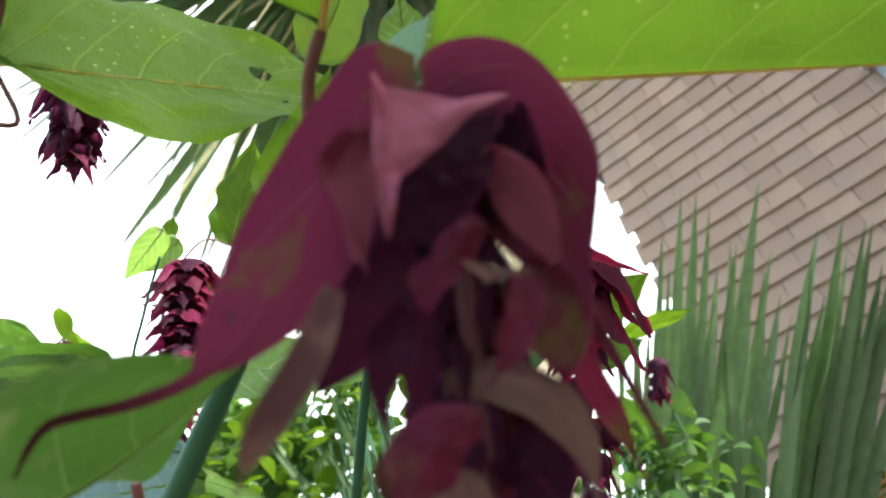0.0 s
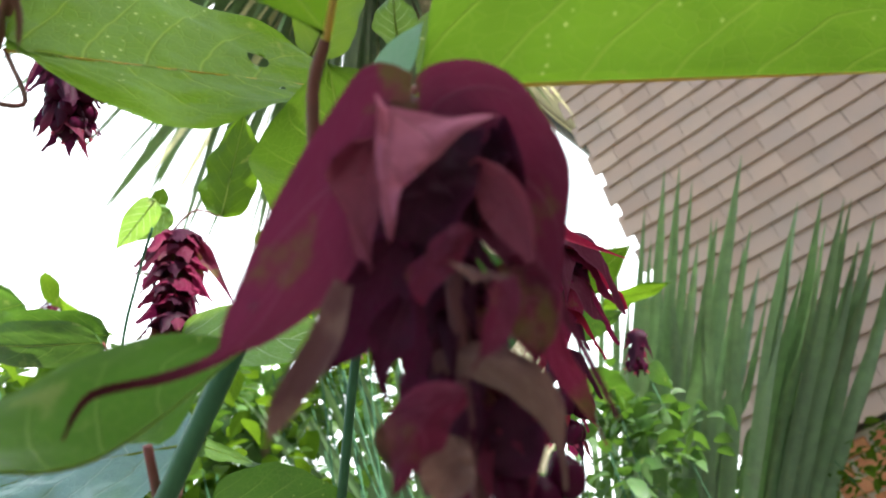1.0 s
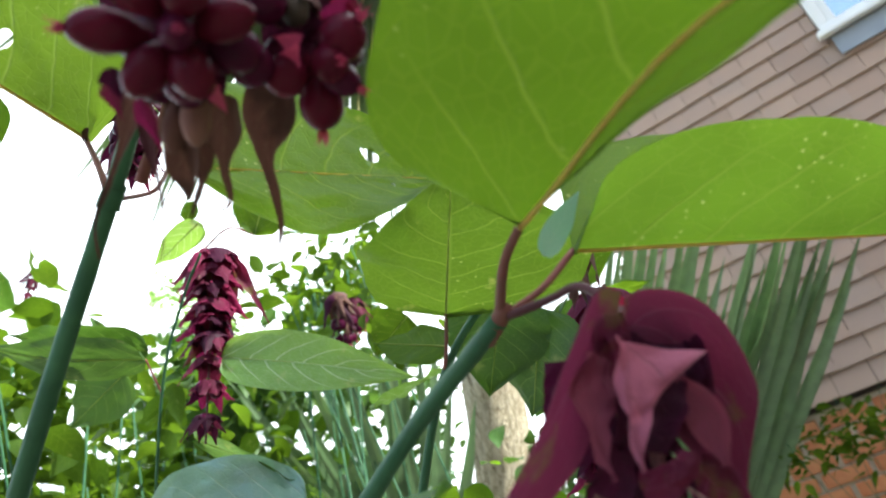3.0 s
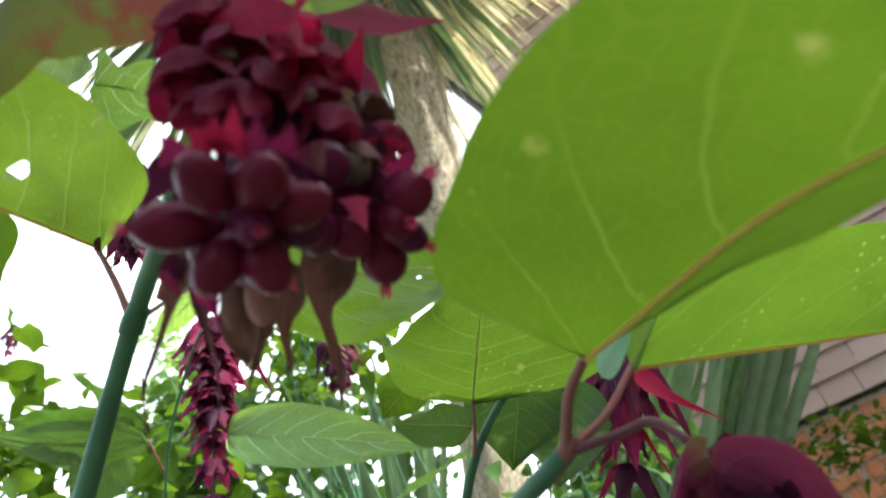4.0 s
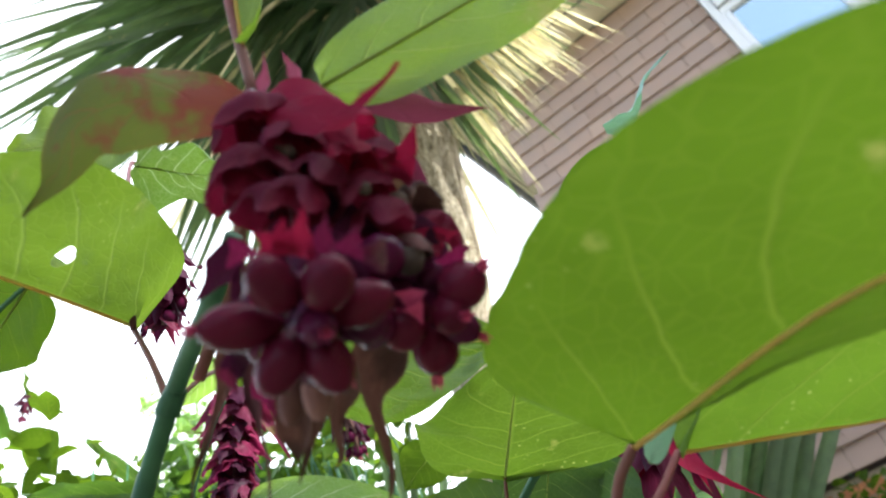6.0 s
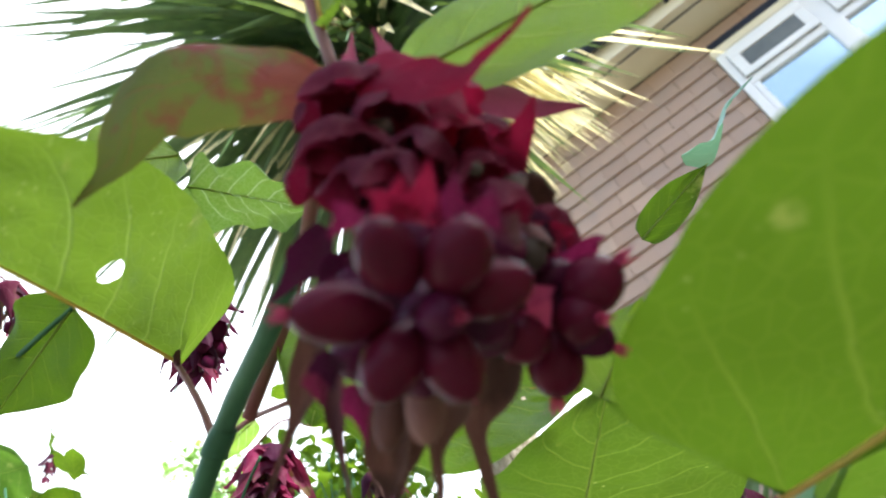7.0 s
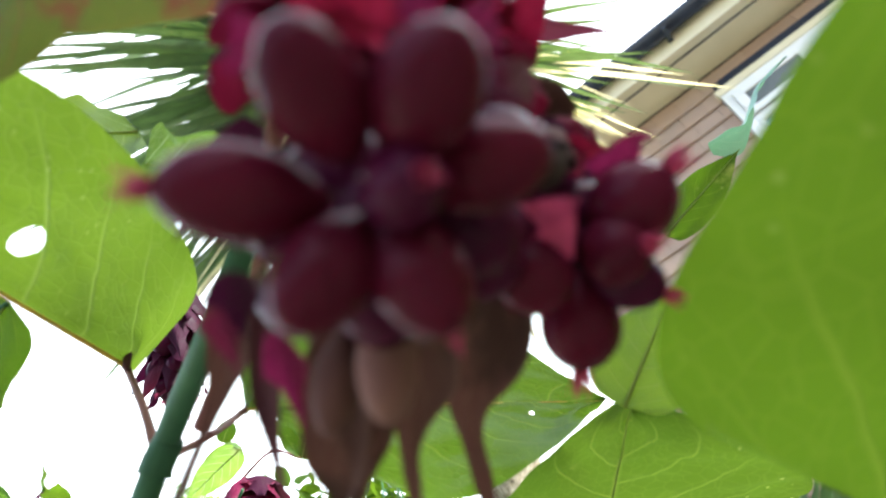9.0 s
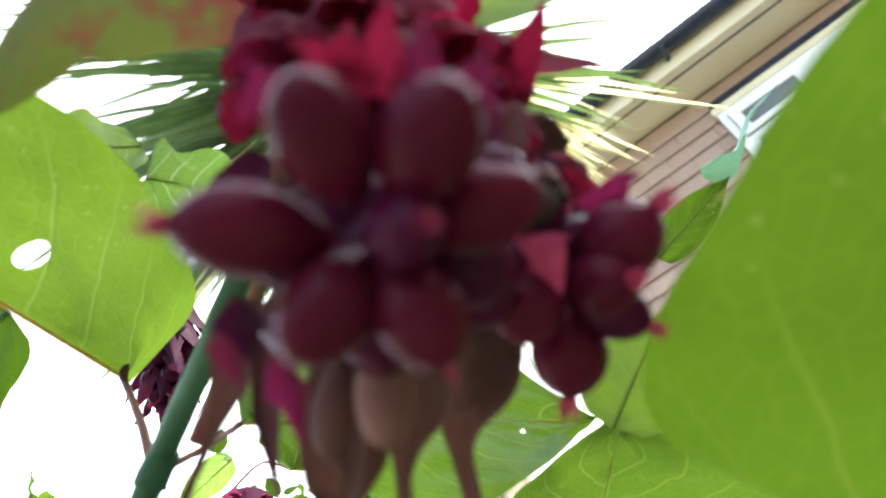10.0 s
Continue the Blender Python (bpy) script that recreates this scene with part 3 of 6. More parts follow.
gutter("y", y0 - 0.13, WALL_Y + 6, x0 - 0.067, gut)
for k in range(5):
    part("bracket", box(x0 + 0.25 + 0.7 * k, x0 + 0.28 + 0.7 * k, y0 - 0.136, y0 - 0.003, EAVE + 0.06, EAVE + 0.075), GUTTER, gut, smooth=False)

# window: outer frame, small top light, casement below
WX0, WX1, WZ0, WZ1, MID0, MID1 = 0.561, 2.2, 3.247, 4.315, 1.071, 1.175
win = thing("window_1", (WX0, WALL_Y, WZ0), "white plastic window with a narrow grey top light and blue sky in its panes", "window", kind="structure")
F0, F1 = WALL_Y - 0.03, WALL_Y + 0.06
TRANS = 4.04
part("window_frame", box(WX0, WX0 + 0.05, F0, F1, WZ0, WZ1, 0.005), WHITE, win)
part("window_frame", box(WX0, WX1, F0 - 0.001, F1, WZ1 - 0.045, WZ1 + 0.002, 0.005), WHITE, win)
part("window_frame", box(WX0, WX1, F0 - 0.001, F1, WZ0 - 0.002, WZ0 + 0.05, 0.005), WHITE, win)
part("transom", box(WX0 + 0.05, WX1, F0 + 0.002, F1, TRANS - 0.035, TRANS + 0.02, 0.004), WHITE, win)
part("mullion", box(MID0 + 0.005, MID1, F0 - 0.003, F1, WZ0 + 0.05, WZ1 - 0.045, 0.004), WHITE, win)
for a, b in ((WX0 + 0.05, MID0 + 0.005), (MID1, WX1)):
    sash = part("top_light", box(a, b, F0 - 0.022, F0 - 0.003, TRANS + 0.02, TRANS + 0.065, 0.004), WHITE, win)
    for q in (box(a, b, F0 - 0.022, F0 - 0.003, WZ1 - 0.095, WZ1 - 0.04, 0.004), box(a, a + 0.06, F0 - 0.021, F0 - 0.003, TRANS + 0.06, WZ1 - 0.09, 0.003), box(b - 0.06, b, F0 - 0.021, F0 - 0.003, TRANS + 0.06, WZ1 - 0.09, 0.003)):
        part("sash_bar", q, WHITE, sash)
    part("pane", box(a + 0.05, b - 0.05, F0 - 0.012, F0 - 0.008, TRANS + 0.05, WZ1 - 0.08), plain("frosted_pane", (0.10, 0.115, 0.115), (0.14, 0.155, 0.155), 0.25), sash, "grey top pane", smooth=False)
    part("pane", box(a - 0.002, b, F0 + 0.03, F0 + 0.034, WZ0 + 0.045, TRANS - 0.03), GLASS, win, "pane reflecting pale blue sky", smooth=False)
part("casement_bead", box(WX0 + 0.05, WX0 + 0.088, F0 + 0.004, F1, WZ0 + 0.05, TRANS - 0.035, 0.004), WHITE, win)
part("window_sill", box(WX0 - 0.03, WX1, WALL_Y - 0.075, F0 - 0.002, WZ0 - 0.03, WZ0 + 0.004, 0.006), WHITE, win)
part("flashing", box(WX0 + 0.02, WX1, WALL_Y - 0.022, WALL_Y - 0.012, WZ0 - 0.14, WZ0 - 0.031), LEAD, win, "blue-grey lead apron under the sill", smooth=False)
part("head_strip", box(WX0 + 0.006, WX1, WALL_Y - 0.034, WALL_Y + 0.03, WZ1 + 0.06, WZ1 + 0.112), GUTTER, win, "dark strip above the window", smooth=False)
part("head_trim", box(WX0 - 0.01, WX1, WALL_Y - 0.036, WALL_Y + 0.03, WZ1 + 0.004, WZ1 + 0.058, 0.004), CREAM, win)


# ---- cabbage tree ----
def cabbage_tree():
    top, low = Vector((-0.6006, 1.7085, 3.0959)), Vector((-1.0649, 2.0685, 1.7432))
    foot = low + (low - top) * ((0 - low.z) / (low.z - top.z))
    foot.z = -0.05
    foot = Vector((foot.x, foot.y, -0.05))
    core = Vector((-0.5078, 1.3780, 3.4605))
    tree = thing("cabbage_tree", foot, "cabbage tree with corky grey trunk and crown of sword leaves", "tree")
    nd = Nodes("corky_bark")
    vec = nd.n("Mapping", {"Vector": nd.obj(), "Scale": (1.0, 1.0, 0.22)}).outputs[0]
    warp = nd.mix(0.06, vec, nd.n("TexNoise", {"Vector": vec, "Scale": 26.0, "Detail": 4.0}).outputs["Color"], "ADD")
    ridge = nd.n("TexNoise", {"Vector": warp, "Scale": 70.0, "Detail": 6.0, "Roughness": 0.68}).outputs[0]
    vor = nd.n("TexVoronoi", {"Vector": warp, "Scale": 62.0}, feature="DISTANCE_TO_EDGE").outputs[0]
    crack = nd.n("MapRange", {0: vor, 1: 0.0, 2: 0.22, 3: 0.0, 4: 1.0}).outputs[0]
    height = nd.math("MULTIPLY", nd.n("MapRange", {0: ridge, 1: 0.34, 2: 0.62, 3: 0.0, 4: 1.0}).outputs[0], nd.math("MULTIPLY_ADD", crack, 0.6, 0.4))
    col = nd.ramp(height, [(0.0, (0.12, 0.095, 0.06)), (0.28, (0.48, 0.42, 0.30)), (0.8, (0.74, 0.69, 0.55))])
    col = nd.mix(nd.math("MULTIPLY", nd.noise(9.0, 4.0), 0.25), col, (0.34, 0.30, 0.20))
    bark = nd.shade(nd.principled(Base_Color=col, Roughness=0.95, Normal=nd.bump(height, 0.9, 0.012)))
    bm = bmesh.new()
    line = curve([foot, low, top, core], 90)
    seg = 40
    rings = []
    for i, c in enumerate(line):
        f = i / 90
        ring = []
        for k in range(seg):
            a = math.tau * k / seg
            p = Vector((math.cos(a), math.sin(a), 0))
            r = 0.105 - 0.022 * f + 0.010 * noise.noise(Vector((math.cos(a) * 5, math.sin(a) * 5, c.z * 9))) + 0.005 * noise.noise(Vector((math.cos(a) * 14, math.sin(a) * 14, c.z * 22)))
            ring.append(bm.verts.new(c + p * r))
        rings.append(ring)
    for a, b in zip(rings, rings[1:]):
        for k in range(seg):
            bm.faces.new((a[k], a[(k + 1) % seg], b[(k + 1) % seg], b[k]))
    part("trunk", bm, bark, tree)
    rng = random.Random(5)
    crown = core + Vector((0, 0, 0.02))
    for k in range(380):
        az = rng.uniform(0, math.tau)
        el = math.asin(rng.uniform(-0.75, 0.98))
        out = Vector((math.cos(az) * math.cos(el), math.sin(az) * math.cos(el), math.sin(el)))
        if out.x > 0.2 and rng.random() < 0.75:
            continue
        ln = rng.uniform(0.62, 0.98) * (1.0 + 0.28 * max(0.0, -out.x))
        sag = 0.05 + 0.28 * max(0.0, math.cos(el)) * rng.uniform(0.4, 1.3)
        a = crown + out * 0.05 + Vector((0, 0, rng.uniform(-0.14, 0.1)))
        pts = [a, a + out * ln * 0.5 + Vector((0, 0, 0.02)), a + out * ln * 0.98 - Vector((0, 0, sag * ln))]
        up = Vector((0, 0, 1)) if abs(out.z) < 0.9 else Vector((1, 0, 0))
        old = el < -0.35 and rng.random() < (0.8 if out.x > 0 else 0.15)
        part("sword_leaf", sheet(pts, rng.uniform(0.013, 0.021), up, sword, 0.0, (14, 14), 7, 2, 0.0, twist=rng.uniform(-30, 30)), DEADLEAF if old else CABBAGE, tree)
    # long lower leaves on the side away from the house
    for k in range(140):
        az, el = rng.uniform(2.0, 4.8), rng.uniform(-0.6, 0.1)
        out = Vector((math.cos(az) * math.cos(el), math.sin(az) * math.cos(el), math.sin(el)))
        ln = rng.uniform(0.85, 1.32)
        a = crown + out * 0.05 + Vector((0, 0, rng.uniform(-0.2, 0.0)))
        pts = [a, a + out * ln * 0.5 + Vector((0, 0, 0.03)), a + out * ln - Vector((0, 0, rng.uniform(0.03, 0.16) * ln))]
        part("sword_leaf", sheet(pts, rng.uniform(0.013, 0.02), (0, 0, 1), sword, 0.0, (14, 14), 7, 2, 0.0, twist=rng.uniform(-30, 30)), DEADLEAF if rng.random() < 0.1 else CABBAGE, tree)
    bm = bmesh.new()
    for k in range(900):
        az, el = rng.uniform(0, math.tau), math.asin(rng.uniform(-0.8, 0.95))
        out = Vector((math.cos(az) * math.cos(el), math.sin(az) * math.cos(el), math.sin(el)))
        if out.x > 0.2 and rng.random() < 0.7:
            continue
        ln = rng.uniform(0.3, 0.8)
        a = crown + Vector((0, 0, rng.uniform(-0.16, 0.1)))
        sheet_into(bm, [a, a + out * ln * 0.5, a + out * ln - Vector((0, 0, ln * 0.2))], rng.uniform(0.011, 0.018), Vector((0.1, 0.2, 1)), sword, 0.0, (10, 10), 5, 2)
    tagged(part("inner_leaves", bm, CABBAGE, tree), kind="stuff")
    # straw-coloured leaves that hang towards the house, in full sun
    for k in range(230):
        tip = Vector((-0.1838, 2.0193, 3.0794)).lerp(Vector((0.0060, 2.1011, 3.1791)), rng.uniform(-2.0, 1.1))
        tip += Vector((rng.uniform(-0.22, 0.1), rng.uniform(-0.15, 0.12), rng.uniform(-0.1, 0.16)))
        a = crown + Vector((rng.uniform(-0.03, 0.06), rng.uniform(-0.04, 0.04), rng.uniform(-0.15, 0.05)))
        mid = a.lerp(tip, 0.55) + Vector((0, 0, rng.uniform(0.08, 0.2)))
        part("sword_leaf", sheet([a, mid, tip], rng.uniform(0.007, 0.0125), (0.1, 0, 1), sword, 0.0, (16, 16), 10, 2, 0.0, twist=rng.uniform(-85, 85)), DEADLEAF if rng.random() < 0.85 else CABBAGE, tree)
    return tree


cabbage_tree()


# ---- sword-leaved clumps below the house wall ----
def flax_clump(foot, blades, label, seed):
    """Stiff blades that fan out from one foot on the ground; each blade: a place half-way up, the tip and the half-width."""
    rng = random.Random(seed)
    clump = thing("flax_clump", foot, label, "plant", "sword-leaved clumps")
    foot = Vector(foot)
    for mid, tip, half in blades:
        mid, tip = Vector(mid), Vector(tip)
        root = foot + Vector((rng.uniform(-0.08, 0.08), rng.uniform(-0.08, 0.08), -0.02))
        face = Vector((0.511 + rng.uniform(-0.5, 0.5), -0.713, -0.479))
        part("sword_leaf", sheet([root, mid, mid.lerp(tip, 0.5) + Vector((rng.uniform(-0.02, 0.02), 0, 0)), tip], half, face, sword_blade, 0.0, (14, 14), 20, 4, 0.0, twist=rng.uniform(-20, 20)), SWORD, clump)
    return clump


def sword_blade(u):
    return (0.6 + 0.4 * min(1, u * 3)) * max(0.012, 1 - max(0.0, (u - 0.6) / 0.4) ** 1.9)


OUTER_BLADES = (
    ((-0.9354, 3.0368, 1.5896), (-0.0979, 2.8396, 2.6570), 0.0362),
    ((-1.0936, 2.9054, 1.6548), (-0.3389, 2.5598, 2.6512), 0.0283),
    ((-0.6560, 3.2689, 1.4745), (0.1375, 3.0538, 2.3538), 0.0346),
    ((-0.9812, 2.9987, 1.6085), (-0.2788, 2.6288, 2.3891), 0.0315),
    ((-1.1314, 2.8739, 1.6704), (-0.4794, 2.6042, 2.5810), 0.0220),
    ((-0.6962, 3.2355, 1.4911), (-0.1485, 3.0597, 2.0228), 0.0252),
    ((-1.1910, 2.8244, 1.6949), (-0.6213, 2.5169, 2.4863), 0.0189),
    ((-0.8700, 3.0911, 1.5627), (-0.2975, 3.0347, 2.1824), 0.0252),
    ((-0.6388, 3.2832, 1.4675), (0.0668, 3.0115, 2.1792), 0.0315),
    ((-0.9503, 3.0244, 1.5957), (-0.4230, 3.0253, 2.2560), 0.0252),
    ((-0.5471, 3.3594, 1.4297), (0.2154, 3.1536, 2.1763), 0.0315),
    ((-0.7993, 3.1498, 1.5336), (-0.3421, 2.9387, 1.9886), 0.0252),
    ((-1.1165, 2.8863, 1.6642), (-0.4997, 2.5033, 2.4011), 0.0252),
    ((-0.9732, 3.0054, 1.6052), (-0.5524, 3.0264, 2.1199), 0.0283),
)
SIDE_BLADES = (
    ((-0.8926, 2.8724, 1.7037), (-0.5549, 2.6448, 2.2475), 0.0260),
    ((-0.8075, 2.9431, 1.6687), (-0.2928, 2.6593, 2.4278), 0.0300),
    ((-0.7456, 2.9945, 1.6432), (-0.2636, 2.7663, 2.2984), 0.0320),
    ((-0.6760, 3.0524, 1.6145), (-0.0246, 2.8444, 2.3707), 0.0300),
    ((-0.6219, 3.0973, 1.5922), (0.0208, 2.9274, 2.2879), 0.0340),
    ((-0.5755, 3.1359, 1.5731), (0.1135, 2.9472, 2.3309), 0.0300),
    ((-0.5322, 3.1719, 1.5553), (0.0702, 3.0286, 2.1822), 0.0320),
    ((-0.4904, 3.2066, 1.5381), (0.0762, 3.0863, 2.1050), 0.0340),
    ((-0.4440, 3.2451, 1.5190), (0.0716, 3.1652, 1.9895), 0.0300),
)
INNER_BLADES = (
    ((-1.0626, 2.9311, 1.6420), (-0.2910, 2.5856, 2.6368), 0.0315),
    ((-0.7168, 3.2184, 1.4996), (0.0654, 2.8728, 2.3699), 0.0346),
    ((-0.7787, 3.1670, 1.5251), (-0.0960, 2.8216, 2.2807), 0.0283),
    ((-0.8907, 3.0739, 1.5712), (-0.2830, 3.0371, 2.2809), 0.0283),
    ((-1.0351, 2.9539, 1.6307), (-0.2802, 2.6394, 2.5890), 0.0220),
    ((-1.2162, 2.8035, 1.7053), (-0.5793, 2.3861, 2.5468), 0.0157),
    ((-1.0191, 2.9673, 1.6241), (-0.3717, 2.6109, 2.3487), 0.0283),
    ((-0.7535, 3.1879, 1.5147), (-0.1477, 3.0096, 2.1882), 0.0283),
    ((-0.6044, 3.3117, 1.4533), (0.1699, 3.0255, 2.2442), 0.0315),
    ((-1.0707, 2.9244, 1.6453), (-0.5444, 2.8342, 2.3923), 0.0252),
    ((-1.1566, 2.8530, 1.6807), (-0.6537, 2.5081, 2.2756), 0.0189),
    ((-0.6732, 3.2546, 1.4816), (-0.2100, 3.3064, 1.9269), 0.0252),
    ((-0.9102, 3.0578, 1.5792), (-0.2126, 2.9670, 2.4357), 0.0283),
)
flax_clump((-1.9771, 3.5915, 0.0000), OUTER_BLADES + INNER_BLADES + SIDE_BLADES, "clump of stiff grey-green sword leaves with yellow tips", 2)
TIPS = [(-0.9216, 1.0620, 1.8543), (-0.8557, 1.0872, 1.7550), (-1.0248, 1.0427, 1.7962), (-0.8414, 1.2342, 1.8402), (-0.7352, 1.2042, 1.7643), (-0.7106, 1.2664, 1.7865), (-0.7677, 1.1007, 1.6968), (-0.6835, 1.2661, 1.6986),
        (-0.7418, 1.0831, 2.0151), (-0.7200, 1.1546, 1.9068), (-0.7461, 1.1070, 1.8639), (-0.7242, 1.1870, 1.8474), (-0.7287, 1.2779, 1.8996), (-0.7976, 0.9873, 1.9276), (-0.8745, 0.9744, 1.8942), (-0.7710, 1.1549, 1.9758),
        (-1.0204, 0.9246, 1.8683), (-0.9779, 1.0055, 1.8795), (-0.9364, 1.0929, 1.8807), (-0.9868, 0.9335, 1.7853), (-0.9414, 1.0115, 1.8031)]
rng = random.Random(3)
heart = Vector((-0.9852, 1.3313, 1.3086))
flax_clump((-1.25, 1.62, 0), [(heart.lerp(Vector(t), 0.15), t, rng.uniform(0.011, 0.017)) for t in TIPS], "clump of narrow green sword leaves behind the shrub", 4)


# ---- shrubs behind ----
def shrub(name, at, size, count, leaf_len, label, seed, material=None, limbs=9, racemes=0):
    """A leafy bush: limbs from the ground and a crown of many single leaves with gaps between its clumps."""
    rng = random.Random(seed)
    at, size = Vector(at), Vector(size)
    foot = Vector((at.x, at.y, -0.03))
    bush = thing(name, foot, label, "shrub", "garden shrubs")
    ends = []
    for k in range(limbs):
        q = at + Vector((rng.uniform(-1, 1) * size.x, rng.uniform(-1, 1) * size.y, rng.uniform(0.1, 1) * size.z)) * 0.85
        mid = foot.lerp(q, 0.5) + Vector((rng.uniform(-0.1, 0.1), rng.uniform(-0.1, 0.1), 0.1))
        part("limb", tube([foot + Vector((rng.uniform(-0.05, 0.05), rng.uniform(-0.05, 0.05), 0)), mid, q], 0.003 * (1 + size.z), 0.0012, 10, 6), STEM, bush)
        ends.append((mid, q))
    bm = bmesh.new()
    clumps = [at + Vector((rng.uniform(-0.8, 0.8) * size.x, rng.uniform(-0.8, 0.8) * size.y, rng.uniform(-0.9, 0.7) * size.z)) for k in range(max(6, count // 28))]
    for k in range(count):
        c = rng.choice(clumps) + Vector((rng.gauss(0, 1), rng.gauss(0, 1), rng.gauss(0, 1))) * leaf_len * 0.9
        out = Vector((rng.gauss(0, 1), rng.gauss(0, 1), rng.gauss(-0.2, 0.6))).normalized()
        ln = leaf_len * rng.uniform(0.55, 1.2)
        n = Vector((rng.gauss(0, 0.5), rng.gauss(0, 0.5), 1))
        sheet_into(bm, [c, c + out * ln * 0.55, c + out * ln - Vector((0, 0, ln * 0.18))], ln * rng.uniform(0.24, 0.34), n, ovate, 0.0, (rng.uniform(0, 25), rng.uniform(0, 25)), 6, 2)
    tagged(part("foliage", bm, material or LEAF, bush), kind="stuff")
    return bush


shrub("garden_shrub", (-1.0784, 0.5636, 1.7136), (0.22, 0.2, 0.16), 420, 0.055, "leafy green honeysuckle shrub behind the stems", 11)
shrub("garden_shrub", (-1.2277, 0.9805, 1.7263), (0.3, 0.3, 0.13), 420, 0.06, "leafy green shrub low behind the stems", 12)
shrub("garden_shrub", (-0.6924, 0.8531, 1.8750), (0.1, 0.1, 0.12), 110, 0.05, "thin leafy shrub top with dark seed heads", 13)
shrub("garden_shrub", (-0.9058, 1.1568, 1.9810), (0.16, 0.16, 0.10), 130, 0.05, "thin leafy shrub top with dark seed heads", 14)
shrub("garden_shrub", (-0.8567, 0.4609, 1.7328), (0.16, 0.16, 0.07), 200, 0.05, "green leafy shoots low at the edge of the shrub", 15)
shrub("garden_shrub", (-5.4677, 5.0409, 4.4951), (0.45, 0.5, 1.0), 1500, 0.09, "distant cream-flecked tree in full sun", 16, LEAF_PALE)
shrub("garden_shrub", (-1.8563, 2.2488, 2.0218), (0.6, 0.3, 0.24), 900, 0.075, "dense dark green shrub at the back of the bed", 20, LEAF_SHADED)
shrub("garden_shrub", (-1.4258, 1.2812, 1.9740), (0.38, 0.25, 0.17), 800, 0.07, "dense green shrub low at the back of the bed", 22, LEAF_SHADED)
shrub("garden_shrub", (-0.5324, 1.4372, 1.5956), (0.10, 0.16, 0.14), 190, 0.06, "green leaves behind the main raceme", 21, LEAF_SHADED)
shrub("garden_shrub", (-0.2171, 3.3337, 1.5306), (0.35, 0.12, 0.14), 260, 0.06, "ivy-like growth on the low brick wall", 17)
shrub("garden_shrub", (-1.45, 4.6, 1.35), (0.7, 0.4, 0.6), 1100, 0.11, "dense dark green shrub beyond the house corner", 23, LEAF_SHADED)
shrub("garden_shrub", (-0.9752, 1.3056, 2.1308), (0.16, 0.14, 0.05), 120, 0.05, "green shoot tips against the sky", 18)
shrub("garden_shrub", (-0.3936, 0.6708, 1.3456), (0.12, 0.12, 0.07), 90, 0.06, "broad green leaves under the racemes", 19)


# ---- the honeysuckle, nearest shoot: stem, two large leaves at its tip ----
shoot = thing("honeysuckle_shoot", (-0.1173, 0.0833, 1.3462), "green honeysuckle stem with broad fresh green leaves", "plant", "honeysuckle shoots")
NODE = (-0.0499, 0.0655, 1.3714)
part("stem", tube([(-0.1739, 0.0956, 1.3220), (-0.1171, 0.0831, 1.3461), (-0.0832, 0.0781, 1.3631), NODE], 0.0024, 0.0019, 24, 12), STEM, shoot)
part("lower_stem", tube([(-0.30, 0.16, -0.02), (-0.1739, 0.0956, 1.3220)], 0.0030, 0.0024, 8, 12), STEM, shoot)
part("node_swelling", tube([(-0.0550, 0.0683, 1.3701), NODE, (-0.0479, 0.0662, 1.3736)], 0.0021, 0.0017, 8, 10, 0.2), PETIOLE, shoot)
leaf(shoot, (-0.0376, 0.0598, 1.3831), (0.0679, 0.0088, 1.3506), 0.0265, (-0.621, -0.001, 0.434), stalk=[NODE, (-0.0435, 0.0616, 1.3791)],
     folds=(113.7, -82), wave=0.10, lobe=-0.07, full=0.4, cup=0.4, fine=2, rib=RIB, thick=0.0017, seed=3.0, droop=0.125, peak=0.30, point=1.45, wide=(1.0, 0.34), slim=0.4, label="large fresh green leaf with a brownish midrib, seen from below")
leaf(shoot, (-0.0357, 0.0805, 1.3829), (0.0470, 0.1630, 1.3657), 0.0295, (-0.1562, 0.3495, 0.9238), stalk=[NODE, (-0.0421, 0.0722, 1.3755)],
     material=LEAF_MID, folds=(105, 0), wave=0.12, full=0.5, fine=2, rib=RIB, thick=0.0013, seed=9.0, cup=0.12, label="long green leaf with pale flecks along its lower edge")
leaf(shoot, (-0.0400, 0.0740, 1.3823), (-0.0292, 0.0793, 1.3934), 0.0030, (0.837, -0.432, -0.336), material=LEAF_BLUE, wave=0.1, thick=0.0006, label="tiny pale young leaf at the node")

# broad leaf on the second stem
second = thing("honeysuckle_shoot", (-0.1836, 0.1873, 1.3275), "thinner green stem with rounded leaves", "plant", "honeysuckle shoots")
part("stem", tube([(-0.2004, 0.1944, 1.3109), (-0.1500, 0.1682, 1.3585), (-0.1160, 0.1571, 1.3979), (-0.0875, 0.1595, 1.4193)], 0.0018, 0.0013, 20, 10), STEM, second)
part("lower_stem", tube([(-0.22, 0.24, -0.02), (-0.2004, 0.1944, 1.3109)], 0.0022, 0.0018, 8, 10), STEM, second)
leaf(second, (-0.1048, 0.1508, 1.4147), (-0.0634, 0.0987, 1.4258), 0.031, (0.11, 0.30, 0.95), stalk=[(-0.1160, 0.1571, 1.3979), (-0.1097, 0.1528, 1.4048)], wave=0.22, fine=2, folds=(6, 6), full=0.4, seed=5.0, material=LEAF_MID, wide=(1.5, 0.9),
     label="rounded green leaf, dished and veined", peak=0.42)
leaf(second, (-0.1231, 0.1789, 1.4147), (-0.1559, 0.1798, 1.4314), 0.010, (-0.624, 0.736, -0.262), label="small oval green leaf", wave=0.3)
